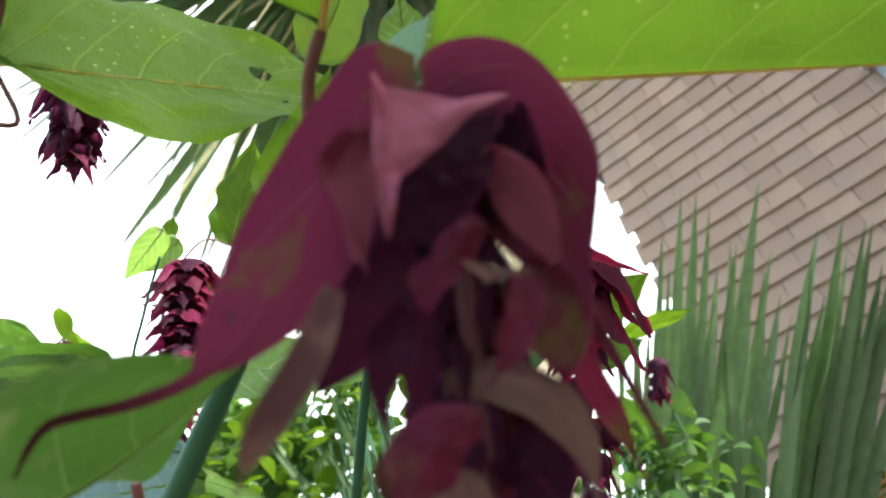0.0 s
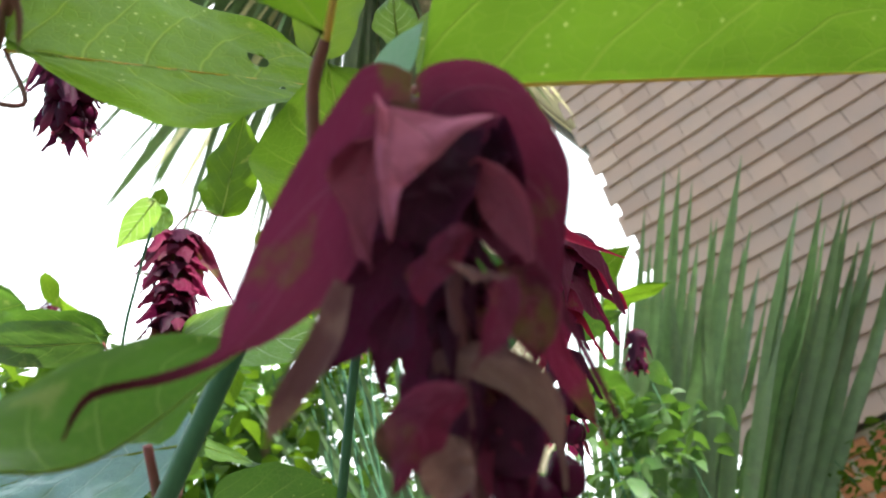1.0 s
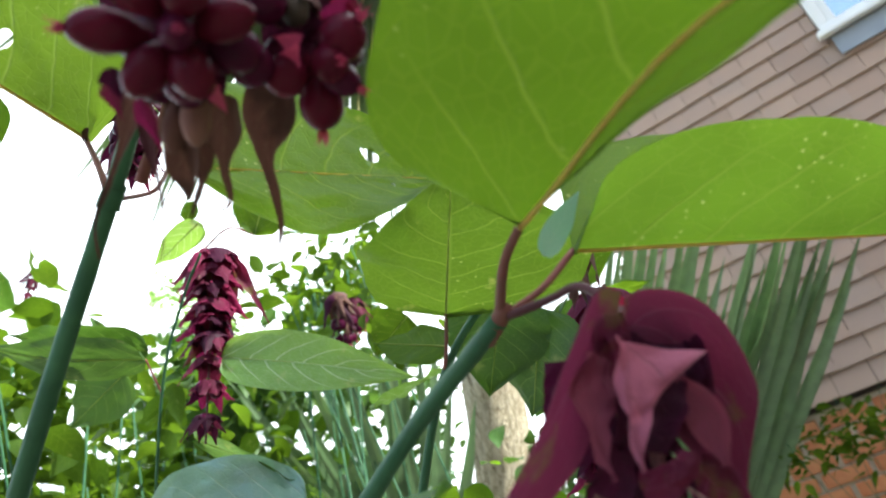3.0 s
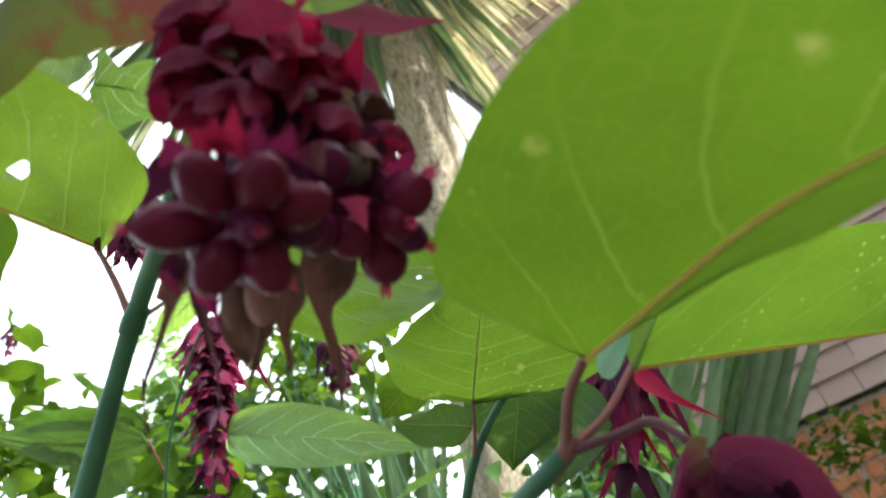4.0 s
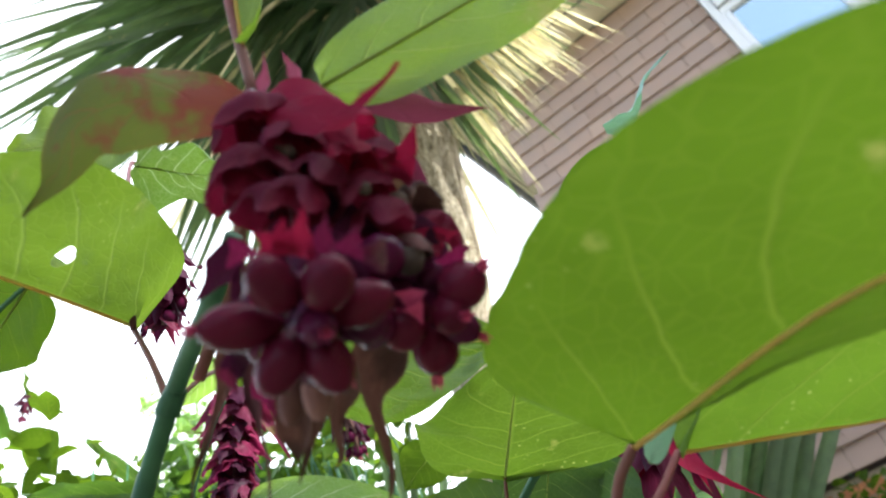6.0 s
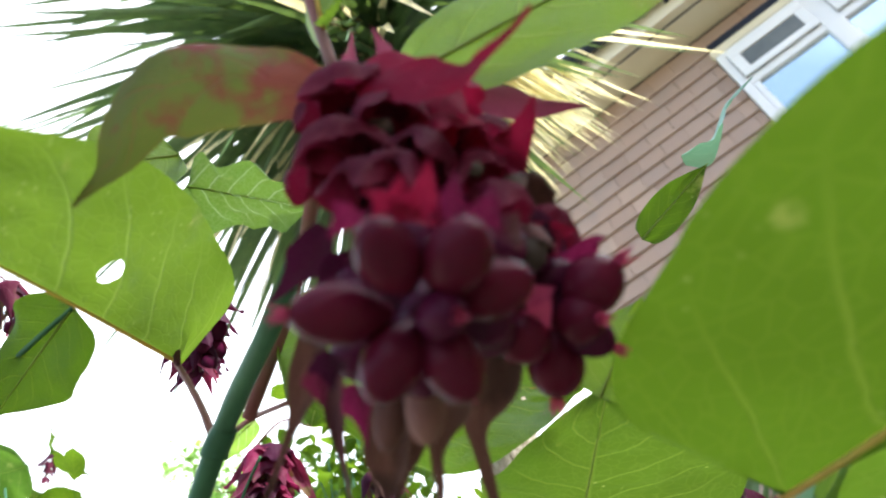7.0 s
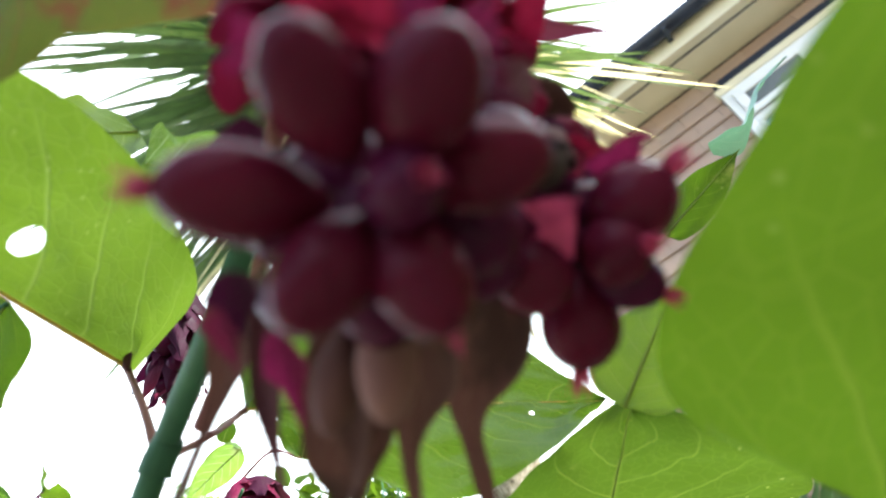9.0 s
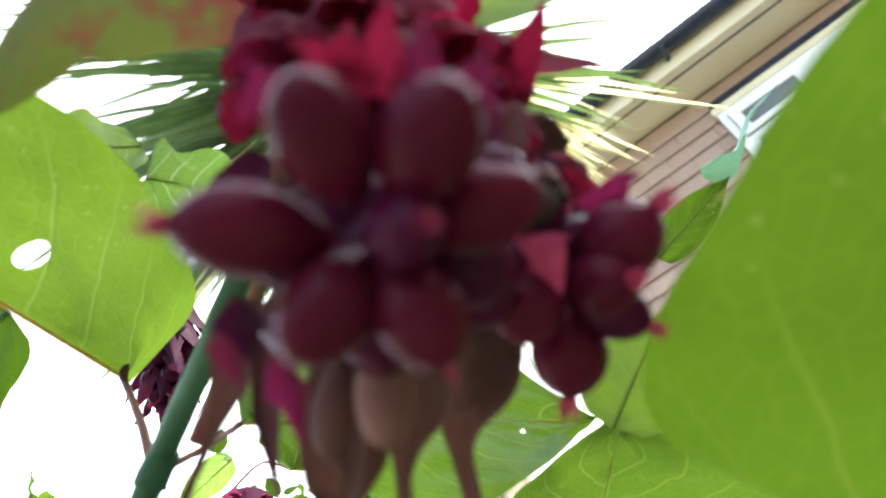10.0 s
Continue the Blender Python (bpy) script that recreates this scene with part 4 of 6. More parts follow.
leaf(second, (-0.0979, 0.2201, 1.4266), (-0.1223, 0.2305, 1.3884), 0.022, (0.160, 0.945, 0.284), material=LEAF_SHADED, label="shaded green leaf behind the node", wave=0.3)
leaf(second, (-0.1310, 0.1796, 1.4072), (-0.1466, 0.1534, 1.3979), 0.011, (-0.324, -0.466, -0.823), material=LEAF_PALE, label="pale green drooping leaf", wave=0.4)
leaf(second, (-0.1054, 0.2048, 1.4341), (-0.1331, 0.2207, 1.4027), 0.022, (-0.201, 0.787, 0.583), material=LEAF_SHADED, label="green leaf in shade behind the stem", wave=0.3)
leaf(second, (-0.2113, 0.3063, 1.4933), (-0.2392, 0.3006, 1.4784), 0.016, (-0.147, 0.740, 0.656), label="small green leaf in shade", wave=0.3)

# front leaves low down
front = thing("honeysuckle_shoot", (-0.1340, 0.0902, 1.3377), "short brownish side shoot with two broad overlapping leaves", "plant", "honeysuckle shoots")
part("stem", tube([(-0.1434, 0.0965, 1.3239), (-0.1299, 0.0873, 1.3415), (-0.1216, 0.0802, 1.3535)], 0.0013, 0.0010, 10, 8), PETIOLE, front)
part("lower_stem", tube([(-0.29, 0.15, -0.02), (-0.1434, 0.0965, 1.3239)], 0.0016, 0.0013, 8, 8), PETIOLE, front)
leaf(front, (-0.1113, 0.0346, 1.3452), (-0.0684, 0.0623, 1.3464), 0.03, (-1.738, -0.371, 3.233), material=LEAF_SHADED, folds=(40.9, -6.3), cup=-0.19, full=0.5, wave=0.12, fine=2, label="broad green leaf arching over the stem", seed=12.0, droop=-0.2, peak=0.65)
leaf(front, (-0.1450, 0.1094, 1.3652), (-0.2077, 0.0857, 1.3765), 0.017, (0.676, -0.723, 0.143), material=LEAF_BLUE, folds=(10, 4), wave=0.4, fine=2, label="bluish-green leaf with the sky's sheen put into its colour", seed=14.0, droop=0.04, stalk=[(-0.1359, 0.0964, 1.3475)])
leaf(front, (-0.1511, 0.1184, 1.3684), (-0.1803, 0.1035, 1.3936), 0.011, (0.086, 0.511, 0.855), wave=0.3, material=LEAF_SHADED, label="darker green leaf under the pale one")
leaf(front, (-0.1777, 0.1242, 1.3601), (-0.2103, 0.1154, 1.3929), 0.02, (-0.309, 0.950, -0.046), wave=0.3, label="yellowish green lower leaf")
leaf(front, (-0.1872, 0.1453, 1.3635), (-0.1550, 0.1871, 1.3458), 0.02, (-0.089, 0.532, 0.842), wave=0.3, material=LEAF_SHADED, label="dark green lower leaf")

# ---- left stem, with the holed leaf ----
left = thing("honeysuckle_shoot", (-0.1942, 0.0502, 1.3706), "sturdy green stem carrying the berry cluster and a holed leaf", "plant", "honeysuckle shoots")
JOINT = (-0.1258, 0.0420, 1.4367)
part("stem", tube([(-0.1942, 0.0502, 1.3706), (-0.1605, 0.0441, 1.3986), JOINT, (-0.0942, 0.0293, 1.4424), (-0.0807, 0.0248, 1.4480)], 0.0027, 0.0018, 40, 12), STEM, left)
part("lower_stem", tube([(-0.36, 0.12, -0.02), (-0.1942, 0.0502, 1.3706)], 0.0034, 0.0027, 8, 12), STEM, left)
part("stem_tip", tube([(-0.1232, 0.0496, 1.4437), (-0.0987, 0.0433, 1.4584), (-0.0518, 0.0030, 1.4481)], 0.0016, 0.0012, 20, 10), PETIOLE, left)
part("node_swelling", tube([(-0.1273, 0.0423, 1.4353), JOINT, (-0.1218, 0.0414, 1.4388)], 0.0031, 0.0027, 8, 10, 0.15), STEM, left)
leaf(left, (-0.1460, 0.0516, 1.4741), (-0.0781, -0.0543, 1.4223), 0.0285, (-0.2968, -0.5661, 0.7691), stalk=[JOINT, (-0.1321, 0.0447, 1.4518)], full=0.4, lobe=0.1, folds=(0, 97), wave=0.2, fine=3, rib=RIB, thick=0.0014,
     material=LEAF_BACKLIT, label="broad green leaf with a hole eaten through it", seed=21.0, holes=((0.408, -0.30, 0.025, 0.098),), droop=0.02)
leaf(left, (-0.1100, 0.0478, 1.4393), (-0.0755, 0.1328, 1.4458), 0.034, (0.907, -0.408, 0.100), stalk=[JOINT, (-0.1384, 0.0660, 1.4559)], folds=(4, 4), wave=0.2, fine=3, rib=RIB, material=LEAF_MID, label="broad green leaf with small holes and dark specks", seed=46.0, holes=((0.657, -0.31, 0.032, 0.11), (0.70, 0.25, 0.010, 0.05)), full=0.5, wide=(1.0, 0.62), slim=0.3)
leaf(left, (-0.1544, 0.0296, 1.4887), (-0.1850, 0.0285, 1.4749), 0.014, (0.261, 0.832, 0.489), stalk=[(-0.1891, 0.0287, 1.4874), (-0.1667, 0.0272, 1.4856)], wave=0.3, label="green leaf behind the holed leaf", stalk_material=STEM)
leaf(left, (-0.1159, 0.0345, 1.5017), (-0.0947, 0.0548, 1.4877), 0.0115, (-0.147, -0.323, -0.935), material=LEAF_PALE, wave=0.8, label="pale crinkled leaf", seed=31.0)
leaf(left, (-0.1179, 0.0352, 1.5157), (-0.1332, 0.0112, 1.5082), 0.016, (-0.595, 0.796, -0.110), wave=0.3, material=LEAF_BACKLIT, label="green leaf above the holed leaf")

# ---- upper leaves ----
upper = thing("honeysuckle_shoot", (-0.0444, 0.0123, 1.5268), "upper shoot with leaves over the berry cluster", "plant", "honeysuckle shoots")
part("stem", tube([(-0.0468, 0.0086, 1.5304), (-0.0514, 0.0055, 1.4820), (-0.0523, 0.0047, 1.4497)], 0.0010, 0.0010, 14, 8), PETIOLE, upper)
leaf(upper, (-0.0512, 0.0046, 1.4618), (-0.0422, 0.0034, 1.5254), 0.0103, (0.342, 0.858, 0.383), folds=(20, 20), wave=0.25, fine=2, rib=RIB, material=LEAF_BACKLIT, label="fresh green leaf with a brown midrib above the cluster", seed=41.0)
leaf(upper, (-0.0449, 0.0145, 1.4515), (0.0222, 0.0527, 1.4741), 0.0128, (-0.486, 0.873, 0.050), folds=(0, 8), wave=0.2, fine=2, material=LEAF_BACKLIT, label="green leaf hanging over the berry cluster", seed=43.0)
leaf(upper, (-0.2659, 0.2477, 1.5663), (-0.2259, 0.2457, 1.6201), 0.019, (-0.045, 0.888, 0.458), stalk=[(-0.2978, 0.2313, 1.5658), (-0.2764, 0.2369, 1.5741)], wave=0.4, label="rounded green leaf against the sky", peak=0.45)
leaf(upper, (-0.3162, 0.2421, 1.6044), (-0.3060, 0.2413, 1.6151), 0.0056, (0.608, -0.687, -0.398), wave=0.3, label="tiny round leaf bud", peak=0.5)
leaf(upper, (-0.0630, 0.0920, 1.4232), (-0.0435, 0.0920, 1.4379), 0.0096, (0.034, 0.954, 0.298), wave=0.3, material=LEAF_BACKLIT, label="green leaf beside the upper stem")
leaf(upper, (-0.0537, 0.1174, 1.4333), (-0.0445, 0.1083, 1.4419), 0.008, (0.096, 0.986, 0.137), material=LEAF_PALE, wave=0.3, label="pale folded young leaf")

# leaf with a curled edge behind
behind = thing("honeysuckle_shoot", (-0.0425, 0.1419, 1.4772), "leaf with a curled bluish edge seen against the tiles", "plant", "honeysuckle shoots")
leaf(behind, (-0.0409, 0.1345, 1.4756), (-0.0130, 0.1366, 1.4857), 0.0058, (0.388, 0.703, 0.596), wave=0.5, label="green leaf with small bite marks", seed=52.0)
bract(behind, [(-0.0179, 0.1383, 1.4937), (-0.0082, 0.1402, 1.4938), (0.0008, 0.1379, 1.4997), (0.0119, 0.1381, 1.5024)], 0.0052, (0.181, -0.238, -0.954), LEAF_BLUE, 0.5, name="curled_edge", label="curled bluish-green leaf edge", twist=70)

# leaf and raceme group at mid distance, left
mid = thing("honeysuckle_shoot", (-0.3501, 0.2247, 1.4395), "slender shoot with pale-veined glossy leaves", "plant", "honeysuckle shoots")
part("stem", tube([(-0.3882, 0.2381, 1.3899), (-0.3120, 0.2018, 1.4793), (-0.2759, 0.1934, 1.5156), (-0.2506, 0.1866, 1.5282)], 0.0009, 0.0007, 16, 7), STEM, mid)
part("lower_stem", tube([(-0.5, 0.3, -0.02), (-0.3882, 0.2381, 1.3899)], 0.0011, 0.0009, 8, 7), STEM, mid)
leaf(mid, (-0.2810, 0.2185, 1.4864), (-0.1802, 0.2448, 1.4329), 0.0165, (0.611, -0.783, -0.118), material=LEAF_PALE, folds=(14, 10), wave=0.2, fine=2, label="glossy pale green leaf with white veins", seed=61.0, droop=0.05)
leaf(mid, (-0.3145, 0.1955, 1.4975), (-0.3946, 0.1514, 1.5355), 0.0145, (-0.101, 0.644, 0.758), stalk=[(-0.3248, 0.2123, 1.4809)], wave=0.3, fine=2, material=LEAF_SHADED, label="broad green leaf on a thin shoot", seed=62.0, droop=-0.06)
leaf(mid, (-0.3228, 0.2049, 1.5079), (-0.3811, 0.1588, 1.5387), 0.017, (-0.162, 0.625, 0.763), wave=0.3, material=LEAF_SHADED, label="green leaf lit from behind", droop=-0.06)
leaf(mid, (-0.4039, 0.2495, 1.5348), (-0.4527, 0.2374, 1.5128), 0.02, (-0.114, 0.832, 0.543), wave=0.3, material=LEAF_SHADED, label="plain green leaf on a thin shoot")
leaf(mid, (-0.3891, 0.2859, 1.4821), (-0.3157, 0.2883, 1.4313), 0.016, (0.001, 0.455, 0.890), wave=0.3, material=LEAF_SHADED, label="dark green leaf on a thin shoot")
leaf(mid, (-0.2606, 0.1984, 1.5570), (-0.3074, 0.2034, 1.5551), 0.008, (0.840, -0.398, -0.368), material=LEAF_PALE, wave=0.3, label="pale leaf tip")
far = thing("honeysuckle_shoot", (-1.3183, 0.6309, 2.0397), "far shoot tip with small leaves and a dark bud cluster", "plant", "honeysuckle shoots")
part("stem", tube([(-1.3234, 0.6146, 2.0638), (-1.2197, 0.6403, 2.0936), (-1.1730, 0.6464, 2.1164)], 0.0022, 0.0014, 10, 6), STEM, far)
leaf(far, (-1.1770, 0.6437, 2.1183), (-1.1314, 0.6967, 2.0594), 0.018, (0.173, 0.516, 0.839), wave=0.4, label="small green leaf")
leaf(far, (-1.1730, 0.6464, 2.1164), (-1.1470, 0.6322, 2.1594), 0.015, (0.351, 0.889, 0.294), wave=0.4, label="small green leaf")
leaf(far, (-1.2415, 0.6413, 2.0762), (-1.1673, 0.7136, 2.0045), 0.025, (0.173, 0.516, 0.839), wave=0.4, label="small green leaf")
leaf(far, (-1.1619, 0.8706, 1.9289), (-1.2013, 0.7797, 2.0573), 0.027, (0.132, 0.815, 0.565), wave=0.5, material=LEAF_SHADED, label="green leaf against the sky")
leaf(far, (-1.1936, 0.8358, 1.9664), (-1.3357, 0.7533, 2.0070), 0.025, (0.076, 0.616, 0.784), wave=0.5, material=LEAF_SHADED, label="green leaf against the sky")
leaf(far, (-0.9990, 0.5057, 1.9769), (-1.1074, 0.4513, 1.9891), 0.054, (0.094, 0.678, 0.729), wave=0.3, material=LEAF_SHADED, label="broad leaf at the edge of the shrub")
leaf(far, (-0.2962, 0.2362, 1.5880), (-0.3261, 0.2261, 1.5794), 0.0085, (0.644, -0.543, -0.539), material=LEAF_PALE, wave=0.5, label="pale young leaf")
raceme("dark_bud_cluster", [(-1.1648, 0.6519, 2.1128), (-1.1772, 0.6473, 2.0927), (-1.1908, 0.6454, 2.0673)], "small dark purple bud cluster at a shoot tip", 4, 0.024, [BRACT_DARK, BRACT], 0, 71, 0.8)

# ---- racemes further back ----
raceme("flower_raceme", [(-0.2837, 0.2289, 1.5613), (-0.2873, 0.2250, 1.5287), (-0.2917, 0.2203, 1.4945), (-0.2983, 0.2132, 1.4431)], "long crimson raceme of stacked bracts ending in black berries", 9, 0.0185, [MAGENTA, BRACT, BRACT_DARK], 2, 72, 0.95, True, n=7, broad=0.62, tail=1.0)
rm = thing("flower_bract", (-0.2907, 0.2246, 1.5555), "pale pointed bract beside the crimson raceme", "flower", "hanging racemes")
bract(rm, [(-0.2953, 0.2308, 1.5456), (-0.3045, 0.2250, 1.5422), (-0.3163, 0.2085, 1.5479)], 0.0035, (0.614, -0.703, 0.358), BRACT_GREEN, 0.4)
bract(rm, [(-0.2784, 0.2337, 1.5554), (-0.2757, 0.2447, 1.5326), (-0.2730, 0.2525, 1.5075)], 0.0055, (0.561, -0.665, -0.493), BRACT, 0.4)
raceme("flower_raceme", [(-0.2090, 0.1220, 1.5820), (-0.2144, 0.1253, 1.5598), (-0.2205, 0.1290, 1.5410)], "dark purple raceme of ripening berries hanging against the sky", 5, 0.021, [BRACT_DARK, BRACT_DARK, BRACT], 3, 73, 0.75, True, n=6, broad=0.42, stalk=((-0.1417, 0.0483, 1.4697), (-0.165, 0.075, 1.56), (-0.195, 0.108, 1.602)))
raceme("flower_raceme", [(-0.0753, 0.2450, 1.4315), (-0.0839, 0.2459, 1.4132), (-0.1000, 0.2485, 1.3805), (-0.1128, 0.2504, 1.3553)], "crimson raceme behind the main flower", 7, 0.024, [BRACT_DARK, BRACT, MAGENTA, BRACT_RED], 2, 74, 0.8, True, n=6)
spur = thing("flower_bract", (-0.0604, 0.1784, 1.4057), "slender crimson bract pointing away from the raceme", "flower", "hanging racemes")
bract(spur, [(-0.0590, 0.1795, 1.4051), (-0.0562, 0.1792, 1.3964), (-0.0499, 0.1804, 1.3880), (-0.0409, 0.1833, 1.3783)], 0.0042, (0.688, -0.714, 0.131), BRACT_RED, 0.4)
raceme("flower_raceme", [(-0.3589, 0.1187, 1.6915), (-0.3628, 0.1264, 1.6802), (-0.3635, 0.1340, 1.6624)], "withered dark raceme on a thin stalk", 4, 0.02, [BRACT_DARK, BRACT], 1, 75, 0.6, True, stalk=((-0.2108, 0.0372, 1.5014), (-0.2899, 0.0545, 1.5893), (-0.3559, 0.0985, 1.6845)))
raceme("flower_raceme", [(-0.5378, 0.6840, 1.7564), (-0.5431, 0.6977, 1.7267), (-0.5587, 0.7130, 1.6849)], "faded dark raceme among thin shoots", 4, 0.035, [BRACT_DARK, WITHERED], 2, 76, 0.7, True)
raceme("flower_raceme", [(-0.5825, 0.7868, 1.7929), (-0.5883, 0.7983, 1.7686), (-0.6001, 0.8058, 1.7470)], "small reddish raceme among thin shoots", 4, 0.03, [BRACT, BRACT_DARK], 2, 77, 0.7, True)
raceme("flower_raceme", [(-0.0648, 0.1964, 1.4336), (-0.0694, 0.1945, 1.4260), (-0.0763, 0.1952, 1.4146)], "withered brown flower head", 3, 0.014, [WITHERED, BRACT_TAN], 0, 78, 0.7)
raceme("flower_raceme", [(-0.3533, 1.2772, 1.7236), (-0.3758, 1.2881, 1.6910), (-0.3982, 1.2989, 1.6585)], "small maroon flower head by the sword leaves", 3, 0.045, [BRACT, BRACT_DARK], 1, 79, 0.6, True)
green = thing("honeysuckle_shoot", (-0.3338, 1.0137, 1.6950), "bright green leaves beside the sword-leaved clump", "plant", "honeysuckle shoots")
leaf(green, (-0.3165, 1.0219, 1.6967), (-0.2188, 1.0774, 1.6930), 0.022, (0.130, 0.460, 0.878), wave=0.3, label="bright green pointed leaf")
leaf(green, (-0.3144, 0.9545, 1.7101), (-0.2246, 0.9821, 1.7400), 0.027, (0.074, 0.776, 0.626), wave=0.3, label="bright green pointed leaf")

leaf(green, (-0.4602, 1.2483, 1.7660), (-0.3672, 1.2952, 1.7708), 0.034, (0.051, 0.672, 0.739), wave=0.3, material=LEAF_SHADED, label="dark green pointed leaf")
leaf(green, (-0.5307, 1.3596, 1.7211), (-0.4647, 1.4469, 1.6481), 0.042, (0.028, 0.558, 0.830), wave=0.3, material=LEAF_SHADED, label="dark green pointed leaf")
leaf(green, (-0.4761, 1.3768, 1.9057), (-0.3756, 1.4087, 1.9373), 0.030, (0.074, 0.776, 0.626), wave=0.3, label="bright green pointed leaf")
part("stem", tube([(-0.7981, 1.5728, 1.3809), (-0.5719, 1.3902, 1.6463), (-0.4508, 1.2561, 1.7622), (-0.3382, 1.0457, 1.7299)], 0.0034, 0.002, 12, 7), STEM, green)


# ---- the main flower: a hood of bracts over stacked whorls ----
main = thing("flower_raceme", (-0.0273, 0.0617, 1.3618), "drooping maroon flower raceme with a hood of long-tailed bracts", "flower", "hanging racemes")
part("stalk", tube([NODE, (-0.0394, 0.0655, 1.3703), (-0.0327, 0.0644, 1.3695), (-0.0283, 0.0626, 1.3637)], 0.0009, 0.0008, 16, 8), STALK, main)
part("axis", tube([(-0.0276, 0.0615, 1.3620), (-0.0301, 0.0605, 1.3409), (-0.0355, 0.0637, 1.3269), (-0.0421, 0.0674, 1.3114)], 0.0015, 0.0010, 20, 8), STALK, main)


def crown_bract(points, half, normal, material, cup=0.45, label="", prof=None, twist=0.0, folds=(0, 0), wave=0.55, wide=(1.0, 1.0)):
    return bract(main, points, half, normal, material, cup, folds, prof, wave, 40, 14, label, twist, wide=wide)


def wing(u):
    """Narrow at the stalk, widest near the middle, then a thread-like tail."""
    if u < 0.32:
        return 0.5 + 0.5 * math.sin(math.pi / 2 * u / 0.32)
    s = min(1.0, (u - 0.32) / 0.29)
    return 1 - 0.9 * (3 * s * s - 2 * s ** 3) ** 0.9 - 0.07 * max(0.0, (u - 0.6) / 0.4)


def dome(u):
    """A hood: full width to the middle, then gathered into a tail."""
    if u < 0.25:
        return 0.6 + 0.4 * math.sin(math.pi / 2 * u / 0.25)
    s = min(1.0, max(0.0, u - 0.42) / 0.28)
    return 1 - 0.9 * (3 * s * s - 2 * s ** 3) - 0.07 * max(0.0, (u - 0.7) / 0.3)


def flap(u):
    """Broad at the fold, then quickly drawn in to a slender point."""
    return 0.70 * (1 - u) ** 3.2 + 0.30 * (1 - u) ** 0.8 + 0.01


def strap(u):
    """Even width, drawn out to a thread in the last third."""
    s = max(0.0, (u - 0.55) / 0.45)
    return (0.6 + 0.4 * math.sin(math.pi / 2 * min(1, u * 4))) * (1 - 0.9 * min(1.0, s * 1.5) ** 1.4) + 0.02


crown_bract([(-0.0267, 0.0591, 1.3577), (-0.0237, 0.0603, 1.3564), (-0.0213, 0.0635, 1.3534), (-0.0212, 0.0673, 1.3478), (-0.0223, 0.0681, 1.3397), (-0.0231, 0.0680, 1.3314), (-0.0230, 0.0692, 1.3256), (-0.0223, 0.0682, 1.3198), (-0.0222, 0.0684, 1.3137)], 0.0076, (0.165, -0.910, -0.371), HOOD, 0.45, "dark crimson hood bract ending in a thin tail", prof=dome, wave=0.35)
crown_bract([(-0.0267, 0.0581, 1.3599), (-0.0297, 0.0540, 1.3597), (-0.0340, 0.0516, 1.3537), (-0.0395, 0.0485, 1.3457), (-0.0453, 0.0463, 1.3402), (-0.0515, 0.0443, 1.3360), (-0.0546, 0.0436, 1.3346), (-0.0613, 0.0411, 1.3349), (-0.0685, 0.0378, 1.3360), (-0.0733, 0.0371, 1.3353), (-0.0759, 0.0369, 1.3334)], 0.0070, (0.899, -0.016, -0.450), HOOD, 0.3, "maroon hood bract with a long curling tail", prof=wing, folds=(0, 0), wave=0.25)
crown_bract([(-0.0251, 0.0499, 1.3531), (-0.0272, 0.0481, 1.3462), (-0.0286, 0.0470, 1.3407), (-0.0293, 0.0463, 1.3352)], 0.0118, (0.370, -0.642, -0.665), BRACT_PINK, 0.12, "dusky pink bract folded over the front", prof=flap, wide=(1.0, 0.22), wave=0.3)
crown_bract([(-0.0311, 0.0542, 1.3541), (-0.0343, 0.0521, 1.3486), (-0.0349, 0.0504, 1.3425), (-0.0350, 0.0495, 1.3356)], 0.0048, (0.615, -0.557, -0.551), BRACT_ROSE, 0.25, "deep pink side bract", prof=lambda u: lance(u, 0.4))
# Next three near-black sheets paint the shade inside the hood.
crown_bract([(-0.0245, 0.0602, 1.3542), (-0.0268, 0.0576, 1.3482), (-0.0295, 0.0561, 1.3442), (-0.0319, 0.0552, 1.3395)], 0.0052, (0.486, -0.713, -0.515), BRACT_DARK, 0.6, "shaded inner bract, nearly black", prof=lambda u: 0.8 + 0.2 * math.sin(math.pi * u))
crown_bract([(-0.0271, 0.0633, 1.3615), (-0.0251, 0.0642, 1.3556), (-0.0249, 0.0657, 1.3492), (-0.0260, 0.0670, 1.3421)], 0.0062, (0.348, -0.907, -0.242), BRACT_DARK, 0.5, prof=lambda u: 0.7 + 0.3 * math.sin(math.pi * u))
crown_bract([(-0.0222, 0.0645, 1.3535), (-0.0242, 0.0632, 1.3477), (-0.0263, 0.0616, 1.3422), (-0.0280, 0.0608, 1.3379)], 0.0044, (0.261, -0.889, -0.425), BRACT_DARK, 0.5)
crown_bract([(-0.0225, 0.0593, 1.3471), (-0.0218, 0.0611, 1.3428), (-0.0219, 0.0626, 1.3383), (-0.0225, 0.0640, 1.3334)], 0.0030, (0.165, -0.910, -0.371), BRACT_ROSE, 0.3, "pale veined inner bract", prof=lambda u: 0.25 + 0.75 * math.sin(math.pi * min(1, u * 1.05)))
crown_bract([(-0.0325, 0.0523, 1.3333), (-0.0279, 0.0510, 1.3331), (-0.0248, 0.0509, 1.3337), (-0.0230, 0.0521, 1.3353)], 0.0030, (0.850, -0.532, -0.083), BRACT, -0.6, "tube-like rolled bract", prof=lambda u: 0.9 - 0.45 * u)
